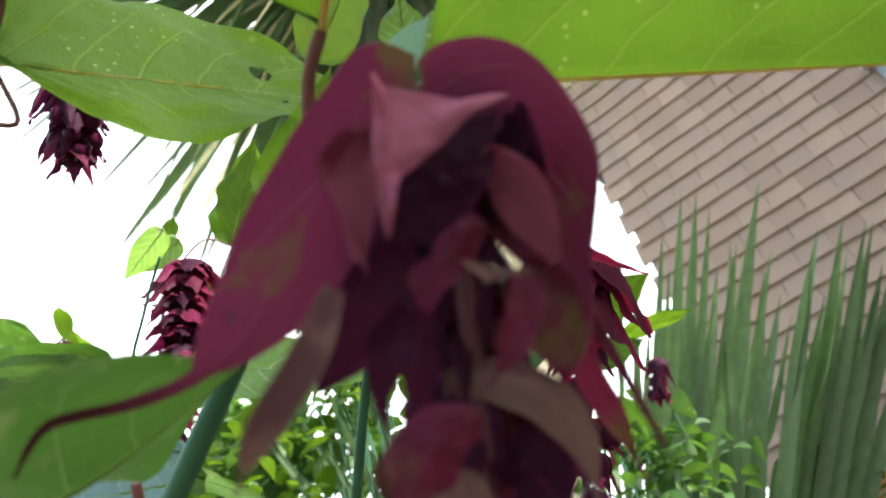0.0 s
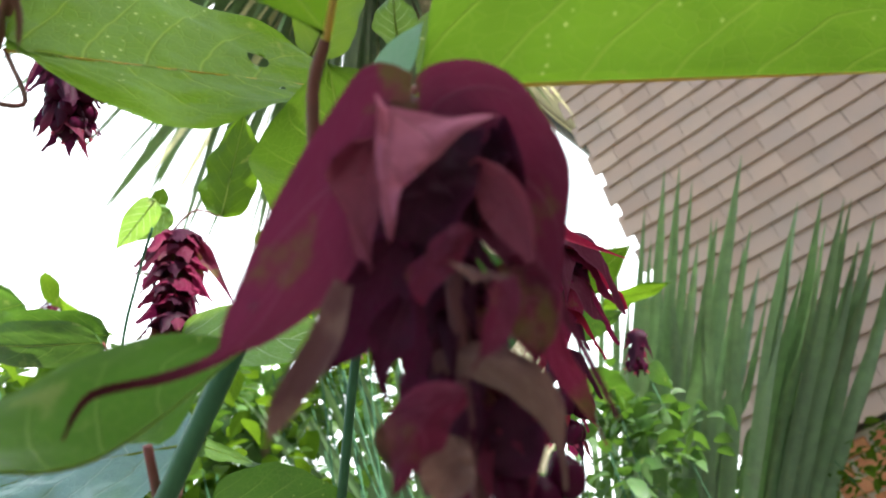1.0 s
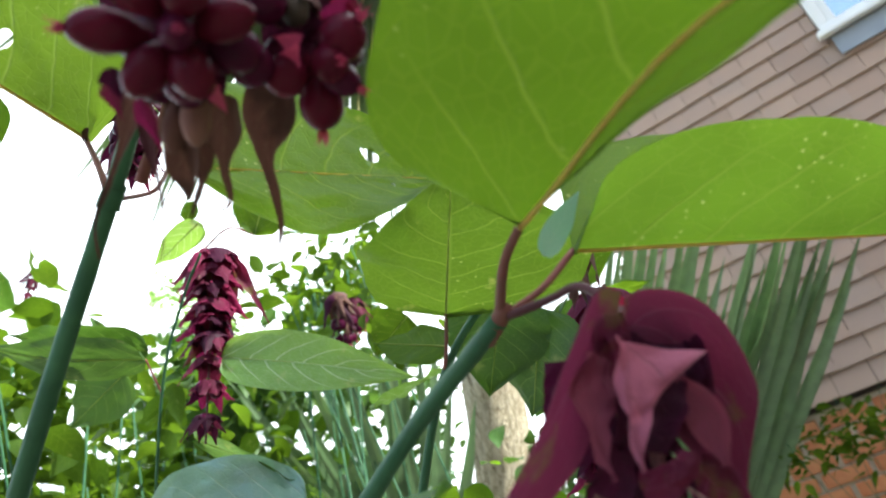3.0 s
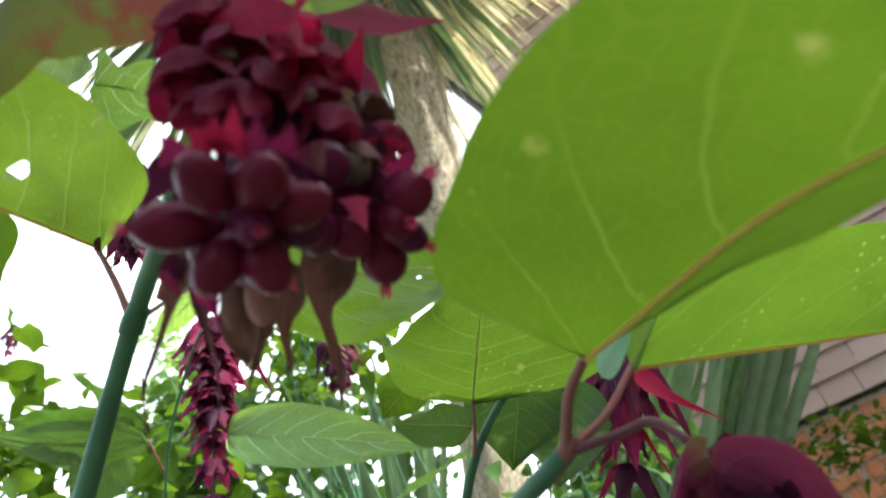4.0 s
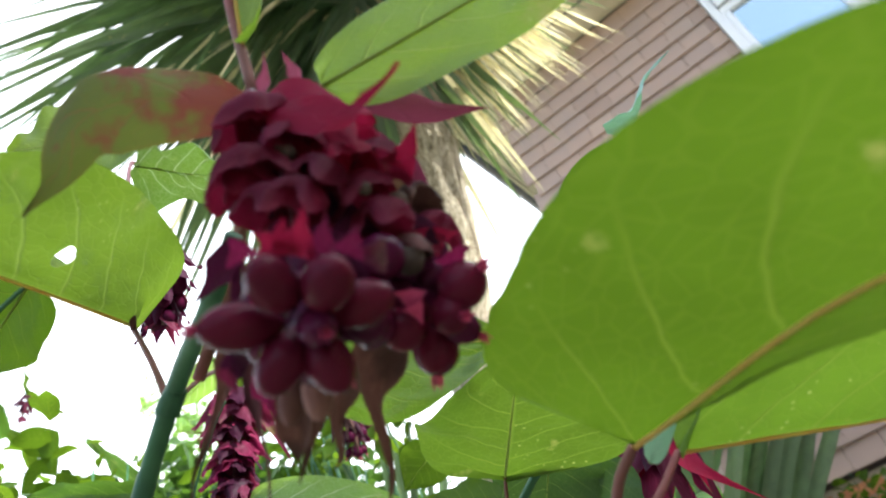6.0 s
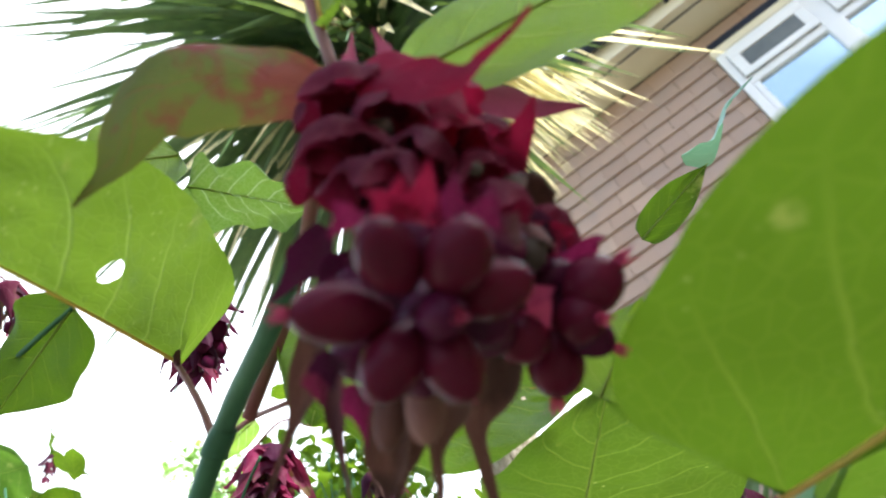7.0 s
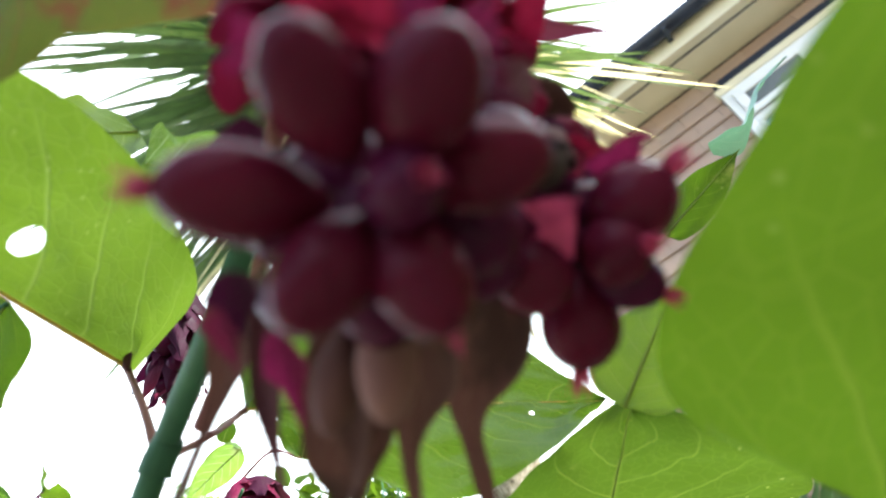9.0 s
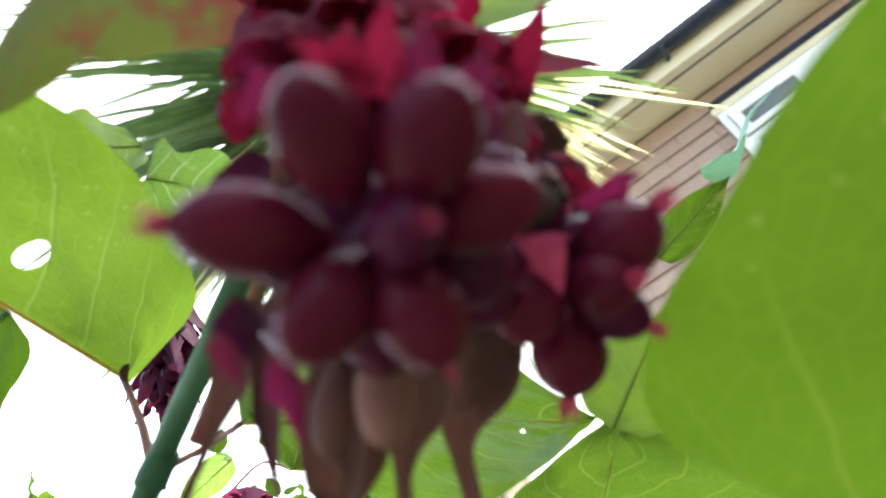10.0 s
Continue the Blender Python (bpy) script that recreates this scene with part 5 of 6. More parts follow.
crown_bract([(-0.0254, 0.0507, 1.3315), (-0.0232, 0.0497, 1.3289), (-0.0207, 0.0485, 1.3266), (-0.0186, 0.0479, 1.3252)], 0.0013, (0.018, -0.473, -0.881), BRACT_TAN, 0.4, "pinkish rolled lip")
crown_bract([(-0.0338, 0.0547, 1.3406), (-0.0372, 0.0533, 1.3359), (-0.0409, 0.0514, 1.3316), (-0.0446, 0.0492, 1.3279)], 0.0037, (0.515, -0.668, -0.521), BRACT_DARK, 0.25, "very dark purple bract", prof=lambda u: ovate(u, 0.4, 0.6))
crown_bract([(-0.0361, 0.0459, 1.3342), (-0.0385, 0.0432, 1.3282), (-0.0419, 0.0413, 1.3243), (-0.0448, 0.0403, 1.3213), (-0.0462, 0.0398, 1.3189)], 0.0016, (0.667, -0.581, -0.469), BRACT_TAN, 0.5, "faded bract with a drawn-out tip", prof=strap)
crown_bract([(-0.0341, 0.0532, 1.3326), (-0.0372, 0.0517, 1.3282), (-0.0389, 0.0515, 1.3249), (-0.0395, 0.0521, 1.3214)], 0.0026, (0.553, -0.639, -0.536), BRACT_DARK, 0.5)
crown_bract([(-0.0346, 0.0558, 1.3301), (-0.0368, 0.0556, 1.3264), (-0.0382, 0.0553, 1.3236)], 0.0016, (0.486, -0.713, -0.515), BRACT_DARK, 0.3, "purple-pink inner bract", prof=lambda u: ovate(u, 0.5))
crown_bract([(-0.0217, 0.0534, 1.3283), (-0.0228, 0.0523, 1.3249), (-0.0246, 0.0508, 1.3218), (-0.0269, 0.0496, 1.3197)], 0.0015, (0.538, -0.737, -0.433), BRACT, 0.5, "slim pink bract hanging free", prof=strap)
crown_bract([(-0.0272, 0.0650, 1.3361), (-0.0259, 0.0660, 1.3315), (-0.0266, 0.0669, 1.3274), (-0.0284, 0.0673, 1.3231)], 0.0040, (0.298, -0.860, -0.440), BRACT, 0.35, prof=lambda u: ovate(u, 0.45, 0.7))
crown_bract([(-0.0268, 0.0743, 1.3339), (-0.0293, 0.0772, 1.3273), (-0.0302, 0.0815, 1.3216), (-0.0316, 0.0861, 1.3152)], 0.0017, (0.261, -0.889, -0.425), BRACT, 0.4, "thin maroon tail", prof=strap)
crown_bract([(-0.0383, 0.0615, 1.3282), (-0.0333, 0.0627, 1.3264), (-0.0299, 0.0655, 1.3227), (-0.0291, 0.0683, 1.3190), (-0.0304, 0.0702, 1.3149), (-0.0328, 0.0721, 1.3099)], 0.0024, (0.669, -0.729, -0.088), BRACT_TAN, -0.5, "pale pinkish-tan withered bract", prof=strap, folds=(0, 0), wave=0.6)
crown_bract([(-0.0317, 0.0555, 1.3205), (-0.0344, 0.0523, 1.3193), (-0.0372, 0.0511, 1.3168), (-0.0389, 0.0505, 1.3142), (-0.0405, 0.0496, 1.3122)], 0.0034, (0.650, -0.702, -0.250), BRACT, -0.5, "maroon cupped bract low on the raceme", prof=lambda u: lance(u, 0.45))
crown_bract([(-0.0424, 0.0555, 1.3218), (-0.0439, 0.0557, 1.3182), (-0.0440, 0.0581, 1.3143)], 0.0020, (0.615, -0.557, -0.551), WITHERED, 0.6)
crown_bract([(-0.0383, 0.0638, 1.3245), (-0.0375, 0.0650, 1.3192), (-0.0408, 0.0659, 1.3150)], 0.0020, (0.411, -0.772, -0.485), BRACT_DARK, 0.4)
crown_bract([(-0.0336, 0.0679, 1.3219), (-0.0360, 0.0687, 1.3165), (-0.0402, 0.0672, 1.3154)], 0.0036, (0.463, -0.796, -0.403), BRACT_DARK, 0.4, prof=lambda u: ovate(u, 0.45))
crown_bract([(-0.0334, 0.0698, 1.3191), (-0.0347, 0.0706, 1.3146), (-0.0372, 0.0708, 1.3101)], 0.0022, (0.388, -0.855, -0.373), BRACT, 0.5)
crown_bract([(-0.0385, 0.0609, 1.3187), (-0.0407, 0.0607, 1.3150), (-0.0426, 0.0604, 1.3118)], 0.0030, (0.463, -0.796, -0.403), BRACT_TAN, 0.6, prof=lambda u: ovate(u, 0.5))
crown_bract([(-0.0290, 0.0577, 1.3606), (-0.0302, 0.0581, 1.3528), (-0.0315, 0.0571, 1.3450)], 0.0042, (0.486, -0.713, -0.515), BRACT, 0.3, prof=lambda u: 0.7 + 0.3 * math.sin(math.pi * u))
# Dark backing sheets paint shade into the gaps behind the outer bracts.
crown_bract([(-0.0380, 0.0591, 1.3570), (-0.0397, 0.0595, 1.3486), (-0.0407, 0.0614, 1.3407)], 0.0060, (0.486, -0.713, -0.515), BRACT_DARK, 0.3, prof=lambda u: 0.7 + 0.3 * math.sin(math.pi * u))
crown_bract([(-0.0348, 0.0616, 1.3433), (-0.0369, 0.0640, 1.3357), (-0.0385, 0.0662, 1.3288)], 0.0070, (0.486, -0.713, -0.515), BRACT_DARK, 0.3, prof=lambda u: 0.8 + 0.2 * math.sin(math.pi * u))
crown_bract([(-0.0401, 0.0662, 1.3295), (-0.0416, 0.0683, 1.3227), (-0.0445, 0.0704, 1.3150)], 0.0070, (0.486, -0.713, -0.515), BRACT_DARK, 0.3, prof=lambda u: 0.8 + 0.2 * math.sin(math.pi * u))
rng = random.Random(31)
axis_pts = curve([(-0.0292, 0.0610, 1.3552), (-0.0322, 0.0641, 1.3415), (-0.0375, 0.0674, 1.3276), (-0.0443, 0.0710, 1.3121)], 40)
for k in range(9):
    c = axis_pts[4 + 4 * k]
    t = (axis_pts[min(40, 5 + 4 * k)] - axis_pts[3 + 4 * k]).normalized()
    s = t.orthogonal().normalized()
    for j in range(6):
        a = math.tau * (j + 0.5 * (k % 2)) / 6
        out = s * math.cos(a) + t.cross(s) * math.sin(a)
        ln = rng.uniform(0.007, 0.0105)
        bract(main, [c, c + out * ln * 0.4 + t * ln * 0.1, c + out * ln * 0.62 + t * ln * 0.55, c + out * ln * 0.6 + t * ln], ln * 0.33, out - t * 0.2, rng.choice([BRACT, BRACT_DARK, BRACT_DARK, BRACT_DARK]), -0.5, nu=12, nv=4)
for at in ((-0.0365, 0.0809, 1.3133), (-0.0402, 0.0724, 1.3133), (-0.0393, 0.0780, 1.3114)):
    berry(main, at, 0.0026, (0.05, 0.05, -1), BERRY_BLACK, False)

# a bead of water on the long bract
bm = bmesh.new()
bmesh.ops.create_icosphere(bm, subdivisions=2, radius=0.0007)
bmesh.ops.translate(bm, vec=Vector((-0.0481, 0.0441, 1.3378)), verts=bm.verts)
nd = Nodes("water")
drop = part("water_drop", bm, nd.shade(nd.principled(Base_Color=(0.9, 0.95, 1.0), Roughness=0.02, Transmission_Weight=1.0, IOR=1.33)))
tagged(drop, "small clear water drop on the long bract", "water drop")

# ---- the berry cluster ----
cluster = thing("berry_raceme", (-0.0518, 0.0030, 1.4481), "hanging raceme of glossy wine-red berries with crimson bracts", "flower", "hanging racemes")
part("axis", tube([(-0.0518, 0.0030, 1.4481), (-0.0500, 0.0035, 1.4320), (-0.0496, 0.0015, 1.4132), (-0.0481, -0.0045, 1.3990)], 0.0013, 0.0010, 16, 8), STALK, cluster)
HUB = Vector((-0.0481, -0.0045, 1.3990))          # where the lowest whorl of berries meets
SIDE = Vector((-0.0434, 0.0192, 1.4039))         # and the second whorl beside it


def wine_berry(at, r, length, calyx=True, hub=HUB, material=None):
    """A berry of a whorl: wedge-shaped, its foot near the hub and its free end pointing away."""
    way = (Vector(at) - hub).normalized()
    far = (Vector(at) - hub).length + length * 0.36
    near = max(0.0008, far - length)
    return berry(cluster, hub + way * (far + near) / 2, r, way, material or BERRY, calyx, (far - near) / 2 / r)


wine_berry((-0.0453, -0.0129, 1.4006), 0.0030, 0.0094, False)
wine_berry((-0.0403, -0.0091, 1.3985), 0.0031, 0.0092, False)
wine_berry((-0.0411, -0.0017, 1.3982), 0.0029, 0.0094, False)
wine_berry((-0.0534, -0.0119, 1.3996), 0.0030, 0.0100, True)
wine_berry((-0.0523, -0.0066, 1.3945), 0.0029, 0.0092, False)
wine_berry((-0.0479, -0.0028, 1.3929), 0.0029, 0.0092, False)
wine_berry((-0.0450, -0.0072, 1.3955), 0.0024, 0.0078, True, material=BERRY_BLACK)
wine_berry((-0.0469, 0.0137, 1.4014), 0.0033, 0.0075, False, SIDE)
wine_berry((-0.0364, 0.0173, 1.4039), 0.0036, 0.0088, True, SIDE)
wine_berry((-0.0472, 0.0224, 1.3999), 0.0036, 0.0098, True, SIDE)
wine_berry((-0.0401, 0.0170, 1.4008), 0.0030, 0.0080, True, SIDE)
wine_berry((-0.0454, 0.0190, 1.4056), 0.0030, 0.0070, False, SIDE)
berry(cluster, (-0.0415, 0.0205, 1.4009), 0.0026, (0.526, 0.291, -0.749), BERRY_BLACK, True, 1.5)
# dull inner fruit between the larger ones
for at in ((-0.0493, -0.0019, 1.4011), (-0.0501, -0.0038, 1.4045), (-0.0460, -0.0007, 1.4028), (-0.0526, 0.0007, 1.3979), (-0.0546, -0.0041, 1.4043), (-0.0462, 0.0039, 1.4004), (-0.0515, 0.0021, 1.4050), (-0.0534, -0.0004, 1.4054), (-0.0495, 0.0046, 1.4030), (-0.0481, 0.0087, 1.4020), (-0.0563, -0.0004, 1.4090), (-0.0481, -0.0002, 1.4094), (-0.0469, 0.0157, 1.4072), (-0.0451, 0.0202, 1.4077), (-0.0421, 0.0212, 1.4096), (-0.0547, 0.0057, 1.4023), (-0.0608, 0.0033, 1.4055), (-0.0426, 0.0078, 1.4091), (-0.0415, 0.0238, 1.4084)):
    berry(cluster, at, 0.0034, Vector(at) - HUB, BERRY_BLACK, False, 1.2)


def cluster_bract(points, half, normal, material, cup=0.4, label="", prof=None, twist=0.0, wave=0.35):
    return bract(cluster, points, half, normal, material, cup, (0, 0), prof, wave, 24, 8, label, twist)


def spike(u):
    return (1 - u) ** 1.1 + 0.02


def tailed(u):
    """A shrivelled blade that ends in a long thin tail."""
    s = min(1.0, max(0.0, u - 0.18) / 0.34)
    return 0.8 + 0.2 * math.sin(math.pi * min(1.0, u / 0.36)) - 0.58 * (3 * s * s - 2 * s ** 3) - 0.18 * max(0.0, (u - 0.6) / 0.4)


def spread(u):
    return 0.3 + 0.7 * math.sin(math.pi * min(1, u * 0.95 + 0.08)) if u < 0.5 else (1 - (u - 0.5) / 0.5) ** 1.2 + 0.02


def horn(u):
    """A broad base drawn out into a long point."""
    return 0.04 + 0.96 * (1 - u) ** 1.9 if u > 0.3 else 0.52 - 0.1 * math.cos(math.pi * u / 0.3)


cluster_bract([(-0.0532, 0.0015, 1.4442), (-0.0571, -0.0045, 1.4463), (-0.0649, -0.0112, 1.4488), (-0.0725, -0.0145, 1.4475), (-0.0795, -0.0137, 1.4431), (-0.0867, -0.0144, 1.4404)], 0.0070, (0.435, -0.805, -0.409), BRACT_GREEN, -0.35, "large greenish bract flushed red, arching aside", prof=spread)
cluster_bract([(-0.0406, 0.0178, 1.4472), (-0.0373, 0.0245, 1.4473), (-0.0325, 0.0327, 1.4463), (-0.0266, 0.0414, 1.4470)], 0.0030, (0.458, -0.808, -0.360), BRACT_ROSE, -0.5, "pinkish-crimson bract spread to one side, pale beneath", prof=spread)
cluster_bract([(-0.0461, -0.0019, 1.4354), (-0.0389, -0.0025, 1.4281), (-0.0340, -0.0023, 1.4239), (-0.0289, -0.0035, 1.4228), (-0.0239, -0.0043, 1.4231)], 0.0050, (0.409, -0.793, -0.451), BRACT_RED, -0.35, "bright crimson pointed bract", prof=horn)
cluster_bract([(-0.0505, 0.0011, 1.4428), (-0.0430, 0.0018, 1.4391), (-0.0391, 0.0024, 1.4304), (-0.0371, 0.0021, 1.4220)], 0.0036, (0.500, -0.809, -0.257), BRACT_RED, -0.3, prof=lambda u: ovate(u, 0.5, 0.7))
cluster_bract([(-0.0498, 0.0034, 1.4469), (-0.0475, 0.0026, 1.4491), (-0.0452, 0.0007, 1.4508)], 0.0012, (0.300, -0.734, -0.609), BRACT_PINK, 0.3)
cluster_bract([(-0.0442, 0.0063, 1.4462), (-0.0437, 0.0044, 1.4487), (-0.0432, 0.0022, 1.4500)], 0.0012, (0.300, -0.734, -0.609), BRACT_PINK, 0.3)
cluster_bract([(-0.0423, -0.0106, 1.4026), (-0.0399, -0.0121, 1.4040), (-0.0377, -0.0136, 1.4052)], 0.0023, (0.357, -0.771, -0.536), BRACT_RED, 0.35, prof=spike)
cluster_bract([(-0.0438, -0.0126, 1.4035), (-0.0434, -0.0140, 1.4046), (-0.0439, -0.0155, 1.4053)], 0.0020, (0.357, -0.771, -0.536), BRACT_RED, 0.35, prof=spike)
cluster_bract([(-0.0432, -0.0112, 1.4037), (-0.0420, -0.0126, 1.4052), (-0.0407, -0.0134, 1.4060)], 0.0019, (0.357, -0.771, -0.536), BRACT_RED, 0.35, prof=spike)
cluster_bract([(-0.0403, -0.0091, 1.4018), (-0.0385, -0.0102, 1.4032), (-0.0369, -0.0112, 1.4044)], 0.0020, (0.357, -0.771, -0.536), MAGENTA, 0.35, prof=spike)
cluster_bract([(-0.0383, -0.0071, 1.4012), (-0.0367, -0.0074, 1.4023), (-0.0354, -0.0078, 1.4035)], 0.0019, (0.357, -0.771, -0.536), MAGENTA, 0.35, prof=spike)
cluster_bract([(-0.0478, -0.0129, 1.4052), (-0.0473, -0.0142, 1.4062), (-0.0473, -0.0155, 1.4069)], 0.0021, (0.357, -0.771, -0.536), MAGENTA, 0.35, prof=spike)
cluster_bract([(-0.0389, -0.0024, 1.4018), (-0.0372, -0.0017, 1.4034), (-0.0362, -0.0008, 1.4046)], 0.0022, (0.357, -0.771, -0.536), BRACT, 0.35, prof=spike)
cluster_bract([(-0.0365, 0.0119, 1.4235), (-0.0328, 0.0102, 1.4241), (-0.0299, 0.0087, 1.4256)], 0.0026, (0.357, -0.771, -0.536), BRACT_RED, 0.35, prof=spike)
cluster_bract([(-0.0417, 0.0190, 1.4141), (-0.0389, 0.0206, 1.4152), (-0.0363, 0.0229, 1.4153)], 0.0034, (0.357, -0.771, -0.536), BRACT_RED, 0.35, prof=spike)
cluster_bract([(-0.0399, 0.0217, 1.4182), (-0.0383, 0.0227, 1.4179), (-0.0367, 0.0237, 1.4175)], 0.0022, (0.357, -0.771, -0.536), BRACT_RED, 0.35, prof=spike)
cluster_bract([(-0.0379, 0.0167, 1.4072), (-0.0343, 0.0154, 1.4073), (-0.0326, 0.0152, 1.4067)], 0.0020, (0.357, -0.771, -0.536), MAGENTA, 0.35, prof=spike)
cluster_bract([(-0.0438, 0.0119, 1.4035), (-0.0414, 0.0117, 1.4033), (-0.0397, 0.0115, 1.4027)], 0.0022, (0.357, -0.771, -0.536), CALYX, 0.35, prof=spike)
cluster_bract([(-0.0435, 0.0124, 1.4014), (-0.0419, 0.0116, 1.4015), (-0.0404, 0.0107, 1.4017)], 0.0018, (0.357, -0.771, -0.536), CALYX, 0.35, prof=spike)
cluster_bract([(-0.0571, -0.0023, 1.4191), (-0.0609, -0.0016, 1.4179), (-0.0651, -0.0011, 1.4169), (-0.0694, -0.0009, 1.4161)], 0.0026, (0.545, -0.484, -0.676), BRACT_DARK, 0.4, "purple bract pointing outwards", prof=lambda u: lance(u, 0.4))
# pocket-like bracts, stacked, on the upper half
POCKETS = (
    ((-0.0491, -0.0002, 1.4352), 0.0056, POCKET),
    ((-0.0527, -0.0006, 1.4356), 0.0046, POCKET),
    ((-0.0524, -0.0020, 1.4259), 0.0056, POCKET),
    ((-0.0464, 0.0011, 1.4284), 0.0050, POCKET),
    ((-0.0455, 0.0028, 1.4219), 0.0048, POCKET),
    ((-0.0419, 0.0064, 1.4242), 0.0048, BRACT_RED),
    ((-0.0392, 0.0110, 1.4249), 0.0046, POCKET),
    ((-0.0422, 0.0096, 1.4202), 0.0046, POCKET),
    ((-0.0511, -0.0014, 1.4192), 0.0046, POCKET),
    ((-0.0479, -0.0000, 1.4191), 0.0042, POCKET),
    ((-0.0410, 0.0078, 1.4311), 0.0050, BRACT_RED),
    ((-0.0445, 0.0056, 1.4354), 0.0048, BRACT_RED),
    ((-0.0401, 0.0209, 1.4224), 0.0040, WITHERED),
    ((-0.0419, 0.0110, 1.4153), 0.0046, POCKET),
    ((-0.0419, 0.0151, 1.4113), 0.0036, DRY),
    ((-0.0405, 0.0232, 1.4178), 0.0040, POCKET),
    ((-0.0573, 0.0000, 1.4276), 0.0046, POCKET),
)
ACROSS, UPWARD, OUTWARD = Vector((0.760, 0.570, -0.313)), Vector((0.577, -0.369, 0.729)), Vector((0.300, -0.734, -0.609))
rng = random.Random(17)
for k, (at, r, m) in enumerate(POCKETS):
    cup(cluster, at, r, ACROSS * rng.uniform(-0.45, 0.45) - UPWARD * rng.uniform(0.5, 0.95) + OUTWARD * 0.6, m, k, 1.15)
# backing bracts added behind the pockets; dark ones paint the shade in gaps
cluster_bract([(-0.0523, 0.0080, 1.4468), (-0.0553, 0.0068, 1.4336), (-0.0580, 0.0046, 1.4217)], 0.0054, (0.300, -0.734, -0.609), BRACT, -0.4, prof=lambda u: ovate(u, 0.5, 0.6))
cluster_bract([(-0.0478, 0.0123, 1.4471), (-0.0501, 0.0107, 1.4314), (-0.0512, 0.0079, 1.4179)], 0.0070, (0.300, -0.734, -0.609), BRACT_DARK, -0.4, prof=lambda u: ovate(u, 0.5, 0.6))
cluster_bract([(-0.0433, 0.0184, 1.4419), (-0.0449, 0.0185, 1.4295), (-0.0464, 0.0167, 1.4177)], 0.0060, (0.300, -0.734, -0.609), BRACT, -0.4, prof=lambda u: ovate(u, 0.5, 0.6))
cluster_bract([(-0.0411, 0.0241, 1.4394), (-0.0428, 0.0252, 1.4290), (-0.0448, 0.0240, 1.4180)], 0.0040, (0.300, -0.734, -0.609), BRACT, -0.4, prof=lambda u: ovate(u, 0.5, 0.6))
cluster_bract([(-0.0496, -0.0014, 1.4134), (-0.0503, 0.0021, 1.4072), (-0.0545, 0.0058, 1.4007)], 0.0075, (0.300, -0.734, -0.609), BRACT_DARK, 0.2, prof=lambda u: ovate(u, 0.5, 0.6))
cluster_bract([(-0.0551, -0.0006, 1.4147), (-0.0579, 0.0014, 1.4109), (-0.0608, 0.0044, 1.4059)], 0.0046, (0.300, -0.734, -0.609), BRACT_DARK, 0.2, prof=lambda u: ovate(u, 0.5, 0.6))
cluster_bract([(-0.0443, 0.0132, 1.4132), (-0.0451, 0.0180, 1.4086), (-0.0467, 0.0213, 1.4039)], 0.0050, (0.300, -0.734, -0.609), BRACT_DARK, 0.2, prof=lambda u: ovate(u, 0.5, 0.6))
cluster_bract([(-0.0546, 0.0014, 1.4208), (-0.0493, 0.0069, 1.4192), (-0.0435, 0.0133, 1.4166)], 0.0052, (0.300, -0.734, -0.609), BRACT_DARK, -0.2, prof=lambda u: ovate(u, 0.5, 0.6))
cluster_bract([(-0.0458, 0.0132, 1.4194), (-0.0423, 0.0181, 1.4155), (-0.0391, 0.0234, 1.4108)], 0.0045, (0.300, -0.734, -0.609), BRACT_DARK, -0.2, prof=lambda u: ovate(u, 0.5, 0.6))
# dried remains hanging below
cluster_bract([(-0.0617, -0.0040, 1.4023), (-0.0637, -0.0020, 1.4006), (-0.0652, -0.0001, 1.3992)], 0.0016, (0.300, -0.734, -0.609), BRACT, 0.6)
cluster_bract([(-0.0609, -0.0004, 1.4001), (-0.0631, 0.0031, 1.3981), (-0.0658, 0.0063, 1.3961)], 0.0016, (0.300, -0.734, -0.609), MAGENTA, 0.6)
cluster_bract([(-0.0491, 0.0009, 1.3944), (-0.0503, 0.0036, 1.3939), (-0.0510, 0.0053, 1.3931)], 0.0013, (0.300, -0.734, -0.609), CALYX, 0.6, prof=spike)
cluster_bract([(-0.0589, -0.0060, 1.4012), (-0.0603, -0.0041, 1.4000), (-0.0618, -0.0024, 1.3987)], 0.0020, (0.300, -0.734, -0.609), BRACT_DARK, 0.6)
cluster_bract([(-0.0510, 0.0182, 1.4074), (-0.0553, 0.0206, 1.4037), (-0.0601, 0.0228, 1.4000), (-0.0624, 0.0255, 1.3951), (-0.0642, 0.0275, 1.3900), (-0.0669, 0.0283, 1.3860)], 0.0042, (0.300, -0.734, -0.609), WITHERED, 0.7, "withered bract with a twisted tail", prof=tailed)
cluster_bract([(-0.0679, 0.0059, 1.4144), (-0.0727, 0.0080, 1.4109), (-0.0772, 0.0091, 1.4070), (-0.0822, 0.0093, 1.4021), (-0.0867, 0.0095, 1.3978), (-0.0891, 0.0113, 1.3924)], 0.0022, (0.300, -0.734, -0.609), WITHERED, 0.6, "dried bract drawn out into a curved tail", prof=tailed)
cluster_bract([(-0.0655, 0.0051, 1.4090), (-0.0697, 0.0079, 1.4046), (-0.0724, 0.0105, 1.3998), (-0.0747, 0.0130, 1.3956), (-0.0772, 0.0143, 1.3909), (-0.0798, 0.0151, 1.3870)], 0.0013, (0.300, -0.734, -0.609), STALK, 0.5, prof=tailed)
cluster_bract([(-0.0604, 0.0065, 1.4043), (-0.0637, 0.0093, 1.4007), (-0.0674, 0.0121, 1.3969), (-0.0706, 0.0148, 1.3936)], 0.0026, (0.300, -0.734, -0.609), WITHERED, 0.8, "tan withered bract, ribbed inside", prof=lambda u: ovate(u, 0.5, 0.6))
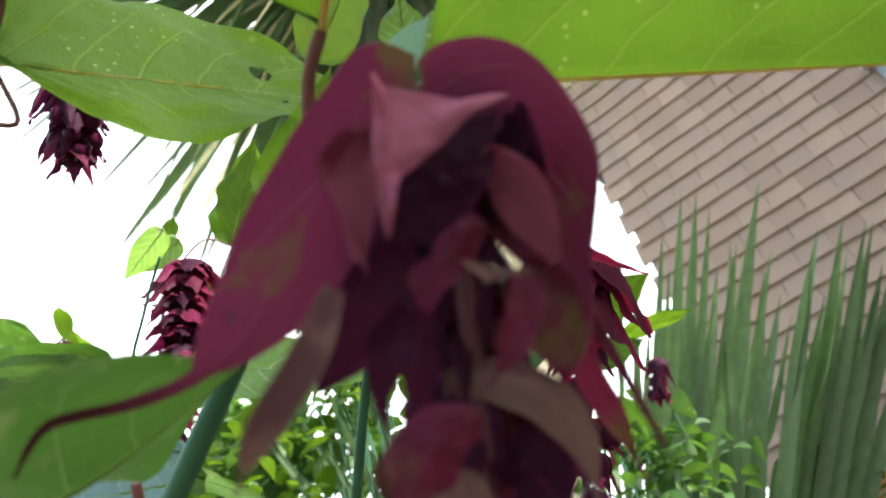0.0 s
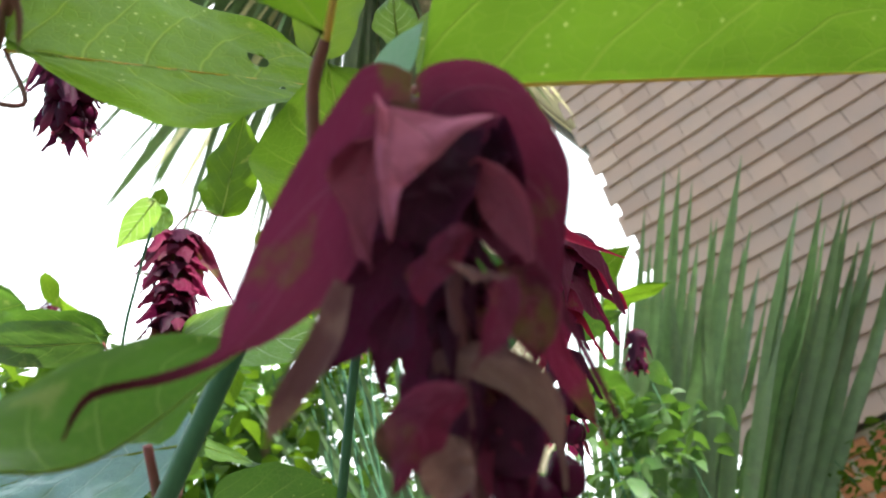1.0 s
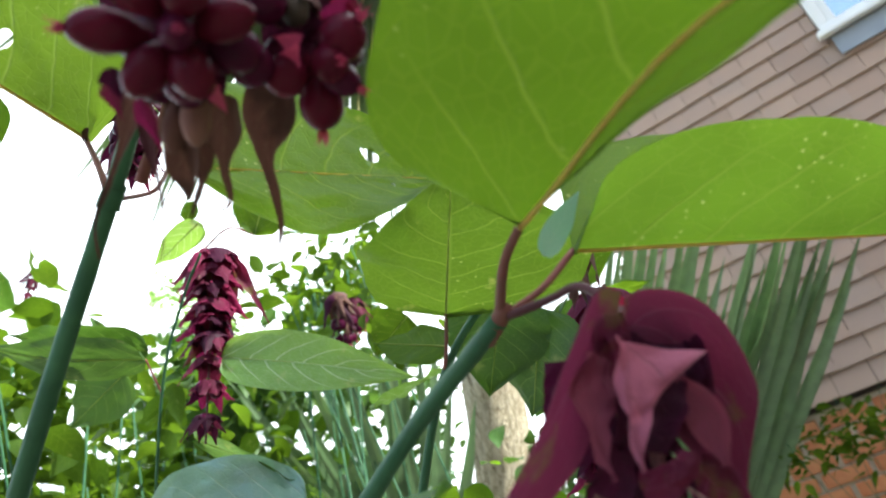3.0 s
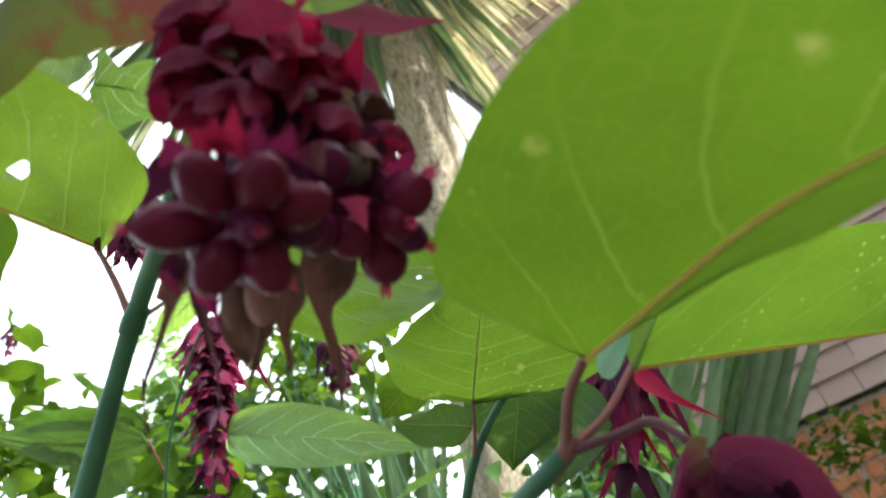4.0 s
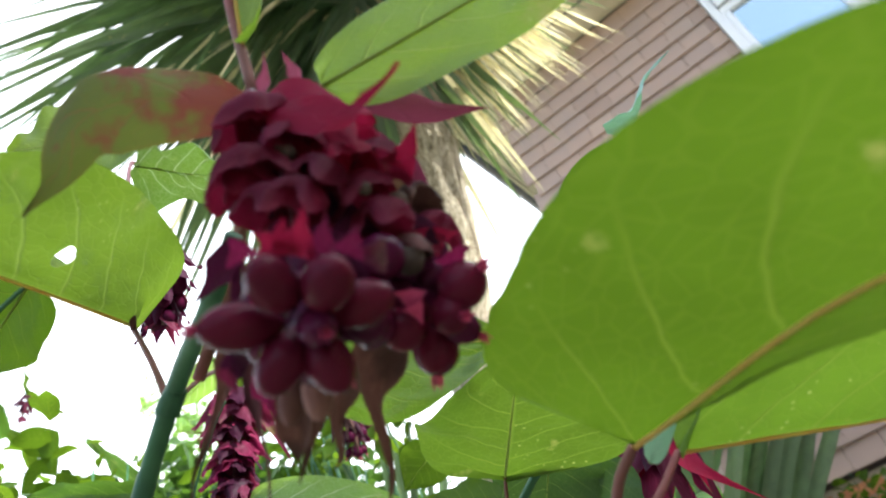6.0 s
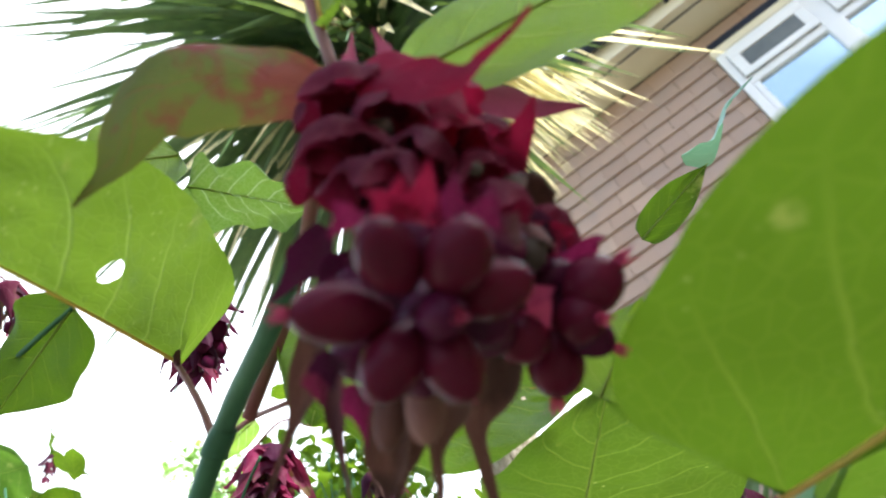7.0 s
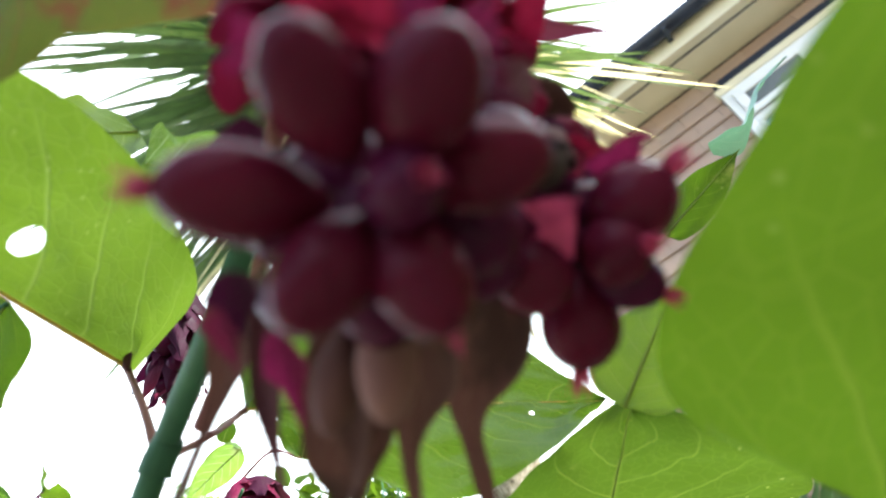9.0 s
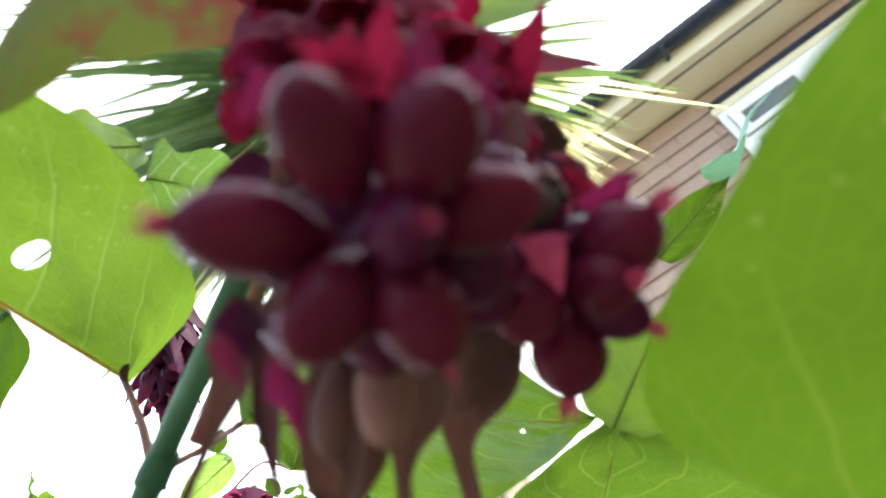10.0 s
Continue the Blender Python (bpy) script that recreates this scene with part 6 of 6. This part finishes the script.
cluster_bract([(-0.0548, 0.0095, 1.4017), (-0.0589, 0.0127, 1.3989), (-0.0632, 0.0160, 1.3959), (-0.0659, 0.0188, 1.3929), (-0.0677, 0.0187, 1.3914)], 0.0034, (0.300, -0.734, -0.609), WITHERED, 0.7, prof=tailed)
cluster_bract([(-0.0626, 0.0110, 1.4009), (-0.0659, 0.0141, 1.3969), (-0.0699, 0.0153, 1.3934), (-0.0722, 0.0155, 1.3910)], 0.0024, (0.300, -0.734, -0.609), WITHERED, 0.6, prof=tailed)
# dried flowers left between them
for at, r, way, long, m in (((-0.0561, 0.0047, 1.3962), 0.0022, (-0.479, 0.251, -0.866), 2.0, DRY_PALE), ((-0.0606, 0.0047, 1.3973), 0.0018, (-0.623, 0.239, -0.758), 2.2, DRY)):
    berry(cluster, at, r, way, m, False, long, "dried tubular flower, tan and mauve")
# dark dried stamens and calyces in the pockets
for at, r in (((-0.0464, -0.0001, 1.4282), 0.0013), ((-0.0472, -0.0006, 1.4292), 0.0010), ((-0.0403, 0.0067, 1.4197), 0.0010), ((-0.0389, 0.0122, 1.4187), 0.0016), ((-0.0399, 0.0113, 1.4185), 0.0011), ((-0.0412, 0.0133, 1.4097), 0.0021), ((-0.0413, 0.0121, 1.4103), 0.0014), ((-0.0401, 0.0135, 1.4100), 0.0013)):
    berry(cluster, at, r, OUTWARD, DRIED_SEED, False, 1.0, "dark shrivelled seed head")


# ---- single tiles and bricks of the wall, last ----
def tile_mesh(width, height, name, thick=0.011):
    """A plain hanging tile, seen from its lower edge: the tail stands out and the head lies back."""
    bm = bmesh.new()
    w, t = width / 2 - 0.0012, thick
    prof = [(0.022 + t, 0.0), (0.024 + t, 0.004), (0.0 + t, height * 1.35), (0.0, height * 1.35), (0.022, 0.0)]
    sides = [[bm.verts.new((x, -y, z)) for y, z in prof] for x in (-w, w)]
    k = len(prof)
    for i in range(k):
        bm.faces.new((sides[0][i], sides[0][(i + 1) % k], sides[1][(i + 1) % k], sides[1][i]))
    bm.faces.new(sides[0][::-1])
    bm.faces.new(sides[1])
    bmesh.ops.recalc_face_normals(bm, faces=bm.faces[:])
    me = bpy.data.meshes.new(name)
    bm.to_mesh(me)
    bm.free()
    me.materials.append(TILE)
    return me


shared = tile_mesh(TILE_W, GAUGE, "tile")
rng = random.Random(8)
rest = bmesh.new()
courses = int((EAVE - TILE_LOW) / GAUGE + 0.999)
placed = 0
for c in range(courses):
    z = TILE_LOW + c * GAUGE
    x = CORNER_X - 0.004 + (TILE_W / 2 if c % 2 else TILE_W / 4)
    while x < WALL_END:
        behind = WX0 - TILE_W / 2 < x < WX1 + 0.05 and WZ0 - 0.10 < z + GAUGE / 2 < WZ1 + 0.06
        if not behind and z + GAUGE < EAVE + 0.05:
            m = pose(x + rng.uniform(-0.001, 0.001), WALL_Y + 0.034, z + rng.uniform(-0.0025, 0.0025), rng.uniform(-1.0, 1.0), rng.uniform(-0.5, 0.5), 0)
            if placed < 300 and x < 1.2:
                t = new("tile", shared)
                t.parent = house
                t.matrix_basis = Matrix.Translation(-home(house)) @ m
                placed += 1
            else:
                copy = bmesh.new()
                copy.from_mesh(shared)
                copy.transform(m)
                tmp = bpy.data.meshes.new("tmp")
                copy.to_mesh(tmp)
                copy.free()
                rest.from_mesh(tmp)
                bpy.data.meshes.remove(tmp)
        elif behind and x - TILE_W / 2 < WX0 - 0.02 and z + GAUGE < EAVE + 0.05:
            a, b = x - TILE_W / 2, WX0 - 0.003
            t = new("tile", tile_mesh(b - a, GAUGE, "cut_tile"))
            t.parent = house
            t.matrix_basis = Matrix.Translation(-home(house)) @ pose((a + b) / 2, WALL_Y + 0.034, z, 0, 0, 0)
        x += TILE_W
tagged(part("further_tiles", rest, TILE, house, smooth=False), kind="stuff")

brick_bm = bmesh.new()
box_into(brick_bm, -0.1, 0.1, -0.05, 0.05, -0.031, 0.031)
bmesh.ops.bevel(brick_bm, geom=brick_bm.edges[:], offset=0.004, segments=1, affect="EDGES")
brick_me = bpy.data.meshes.new("brick")
brick_bm.to_mesh(brick_me)
brick_bm.free()
brick_me.materials.append(BRICK)
for c in range(14):
    for k in range(11):
        b = new("brick", brick_me)
        b.parent = house
        x = CORNER_X + 0.14 + 0.225 * k + (0.112 if c % 2 else 0)
        b.matrix_basis = Matrix.Translation(-home(house)) @ pose(x, WALL_Y + 0.095 + rng.uniform(-0.006, 0.004), TILE_LOW - 0.075 - 0.075 * c, 0, rng.uniform(-1, 1), rng.uniform(-1, 1))
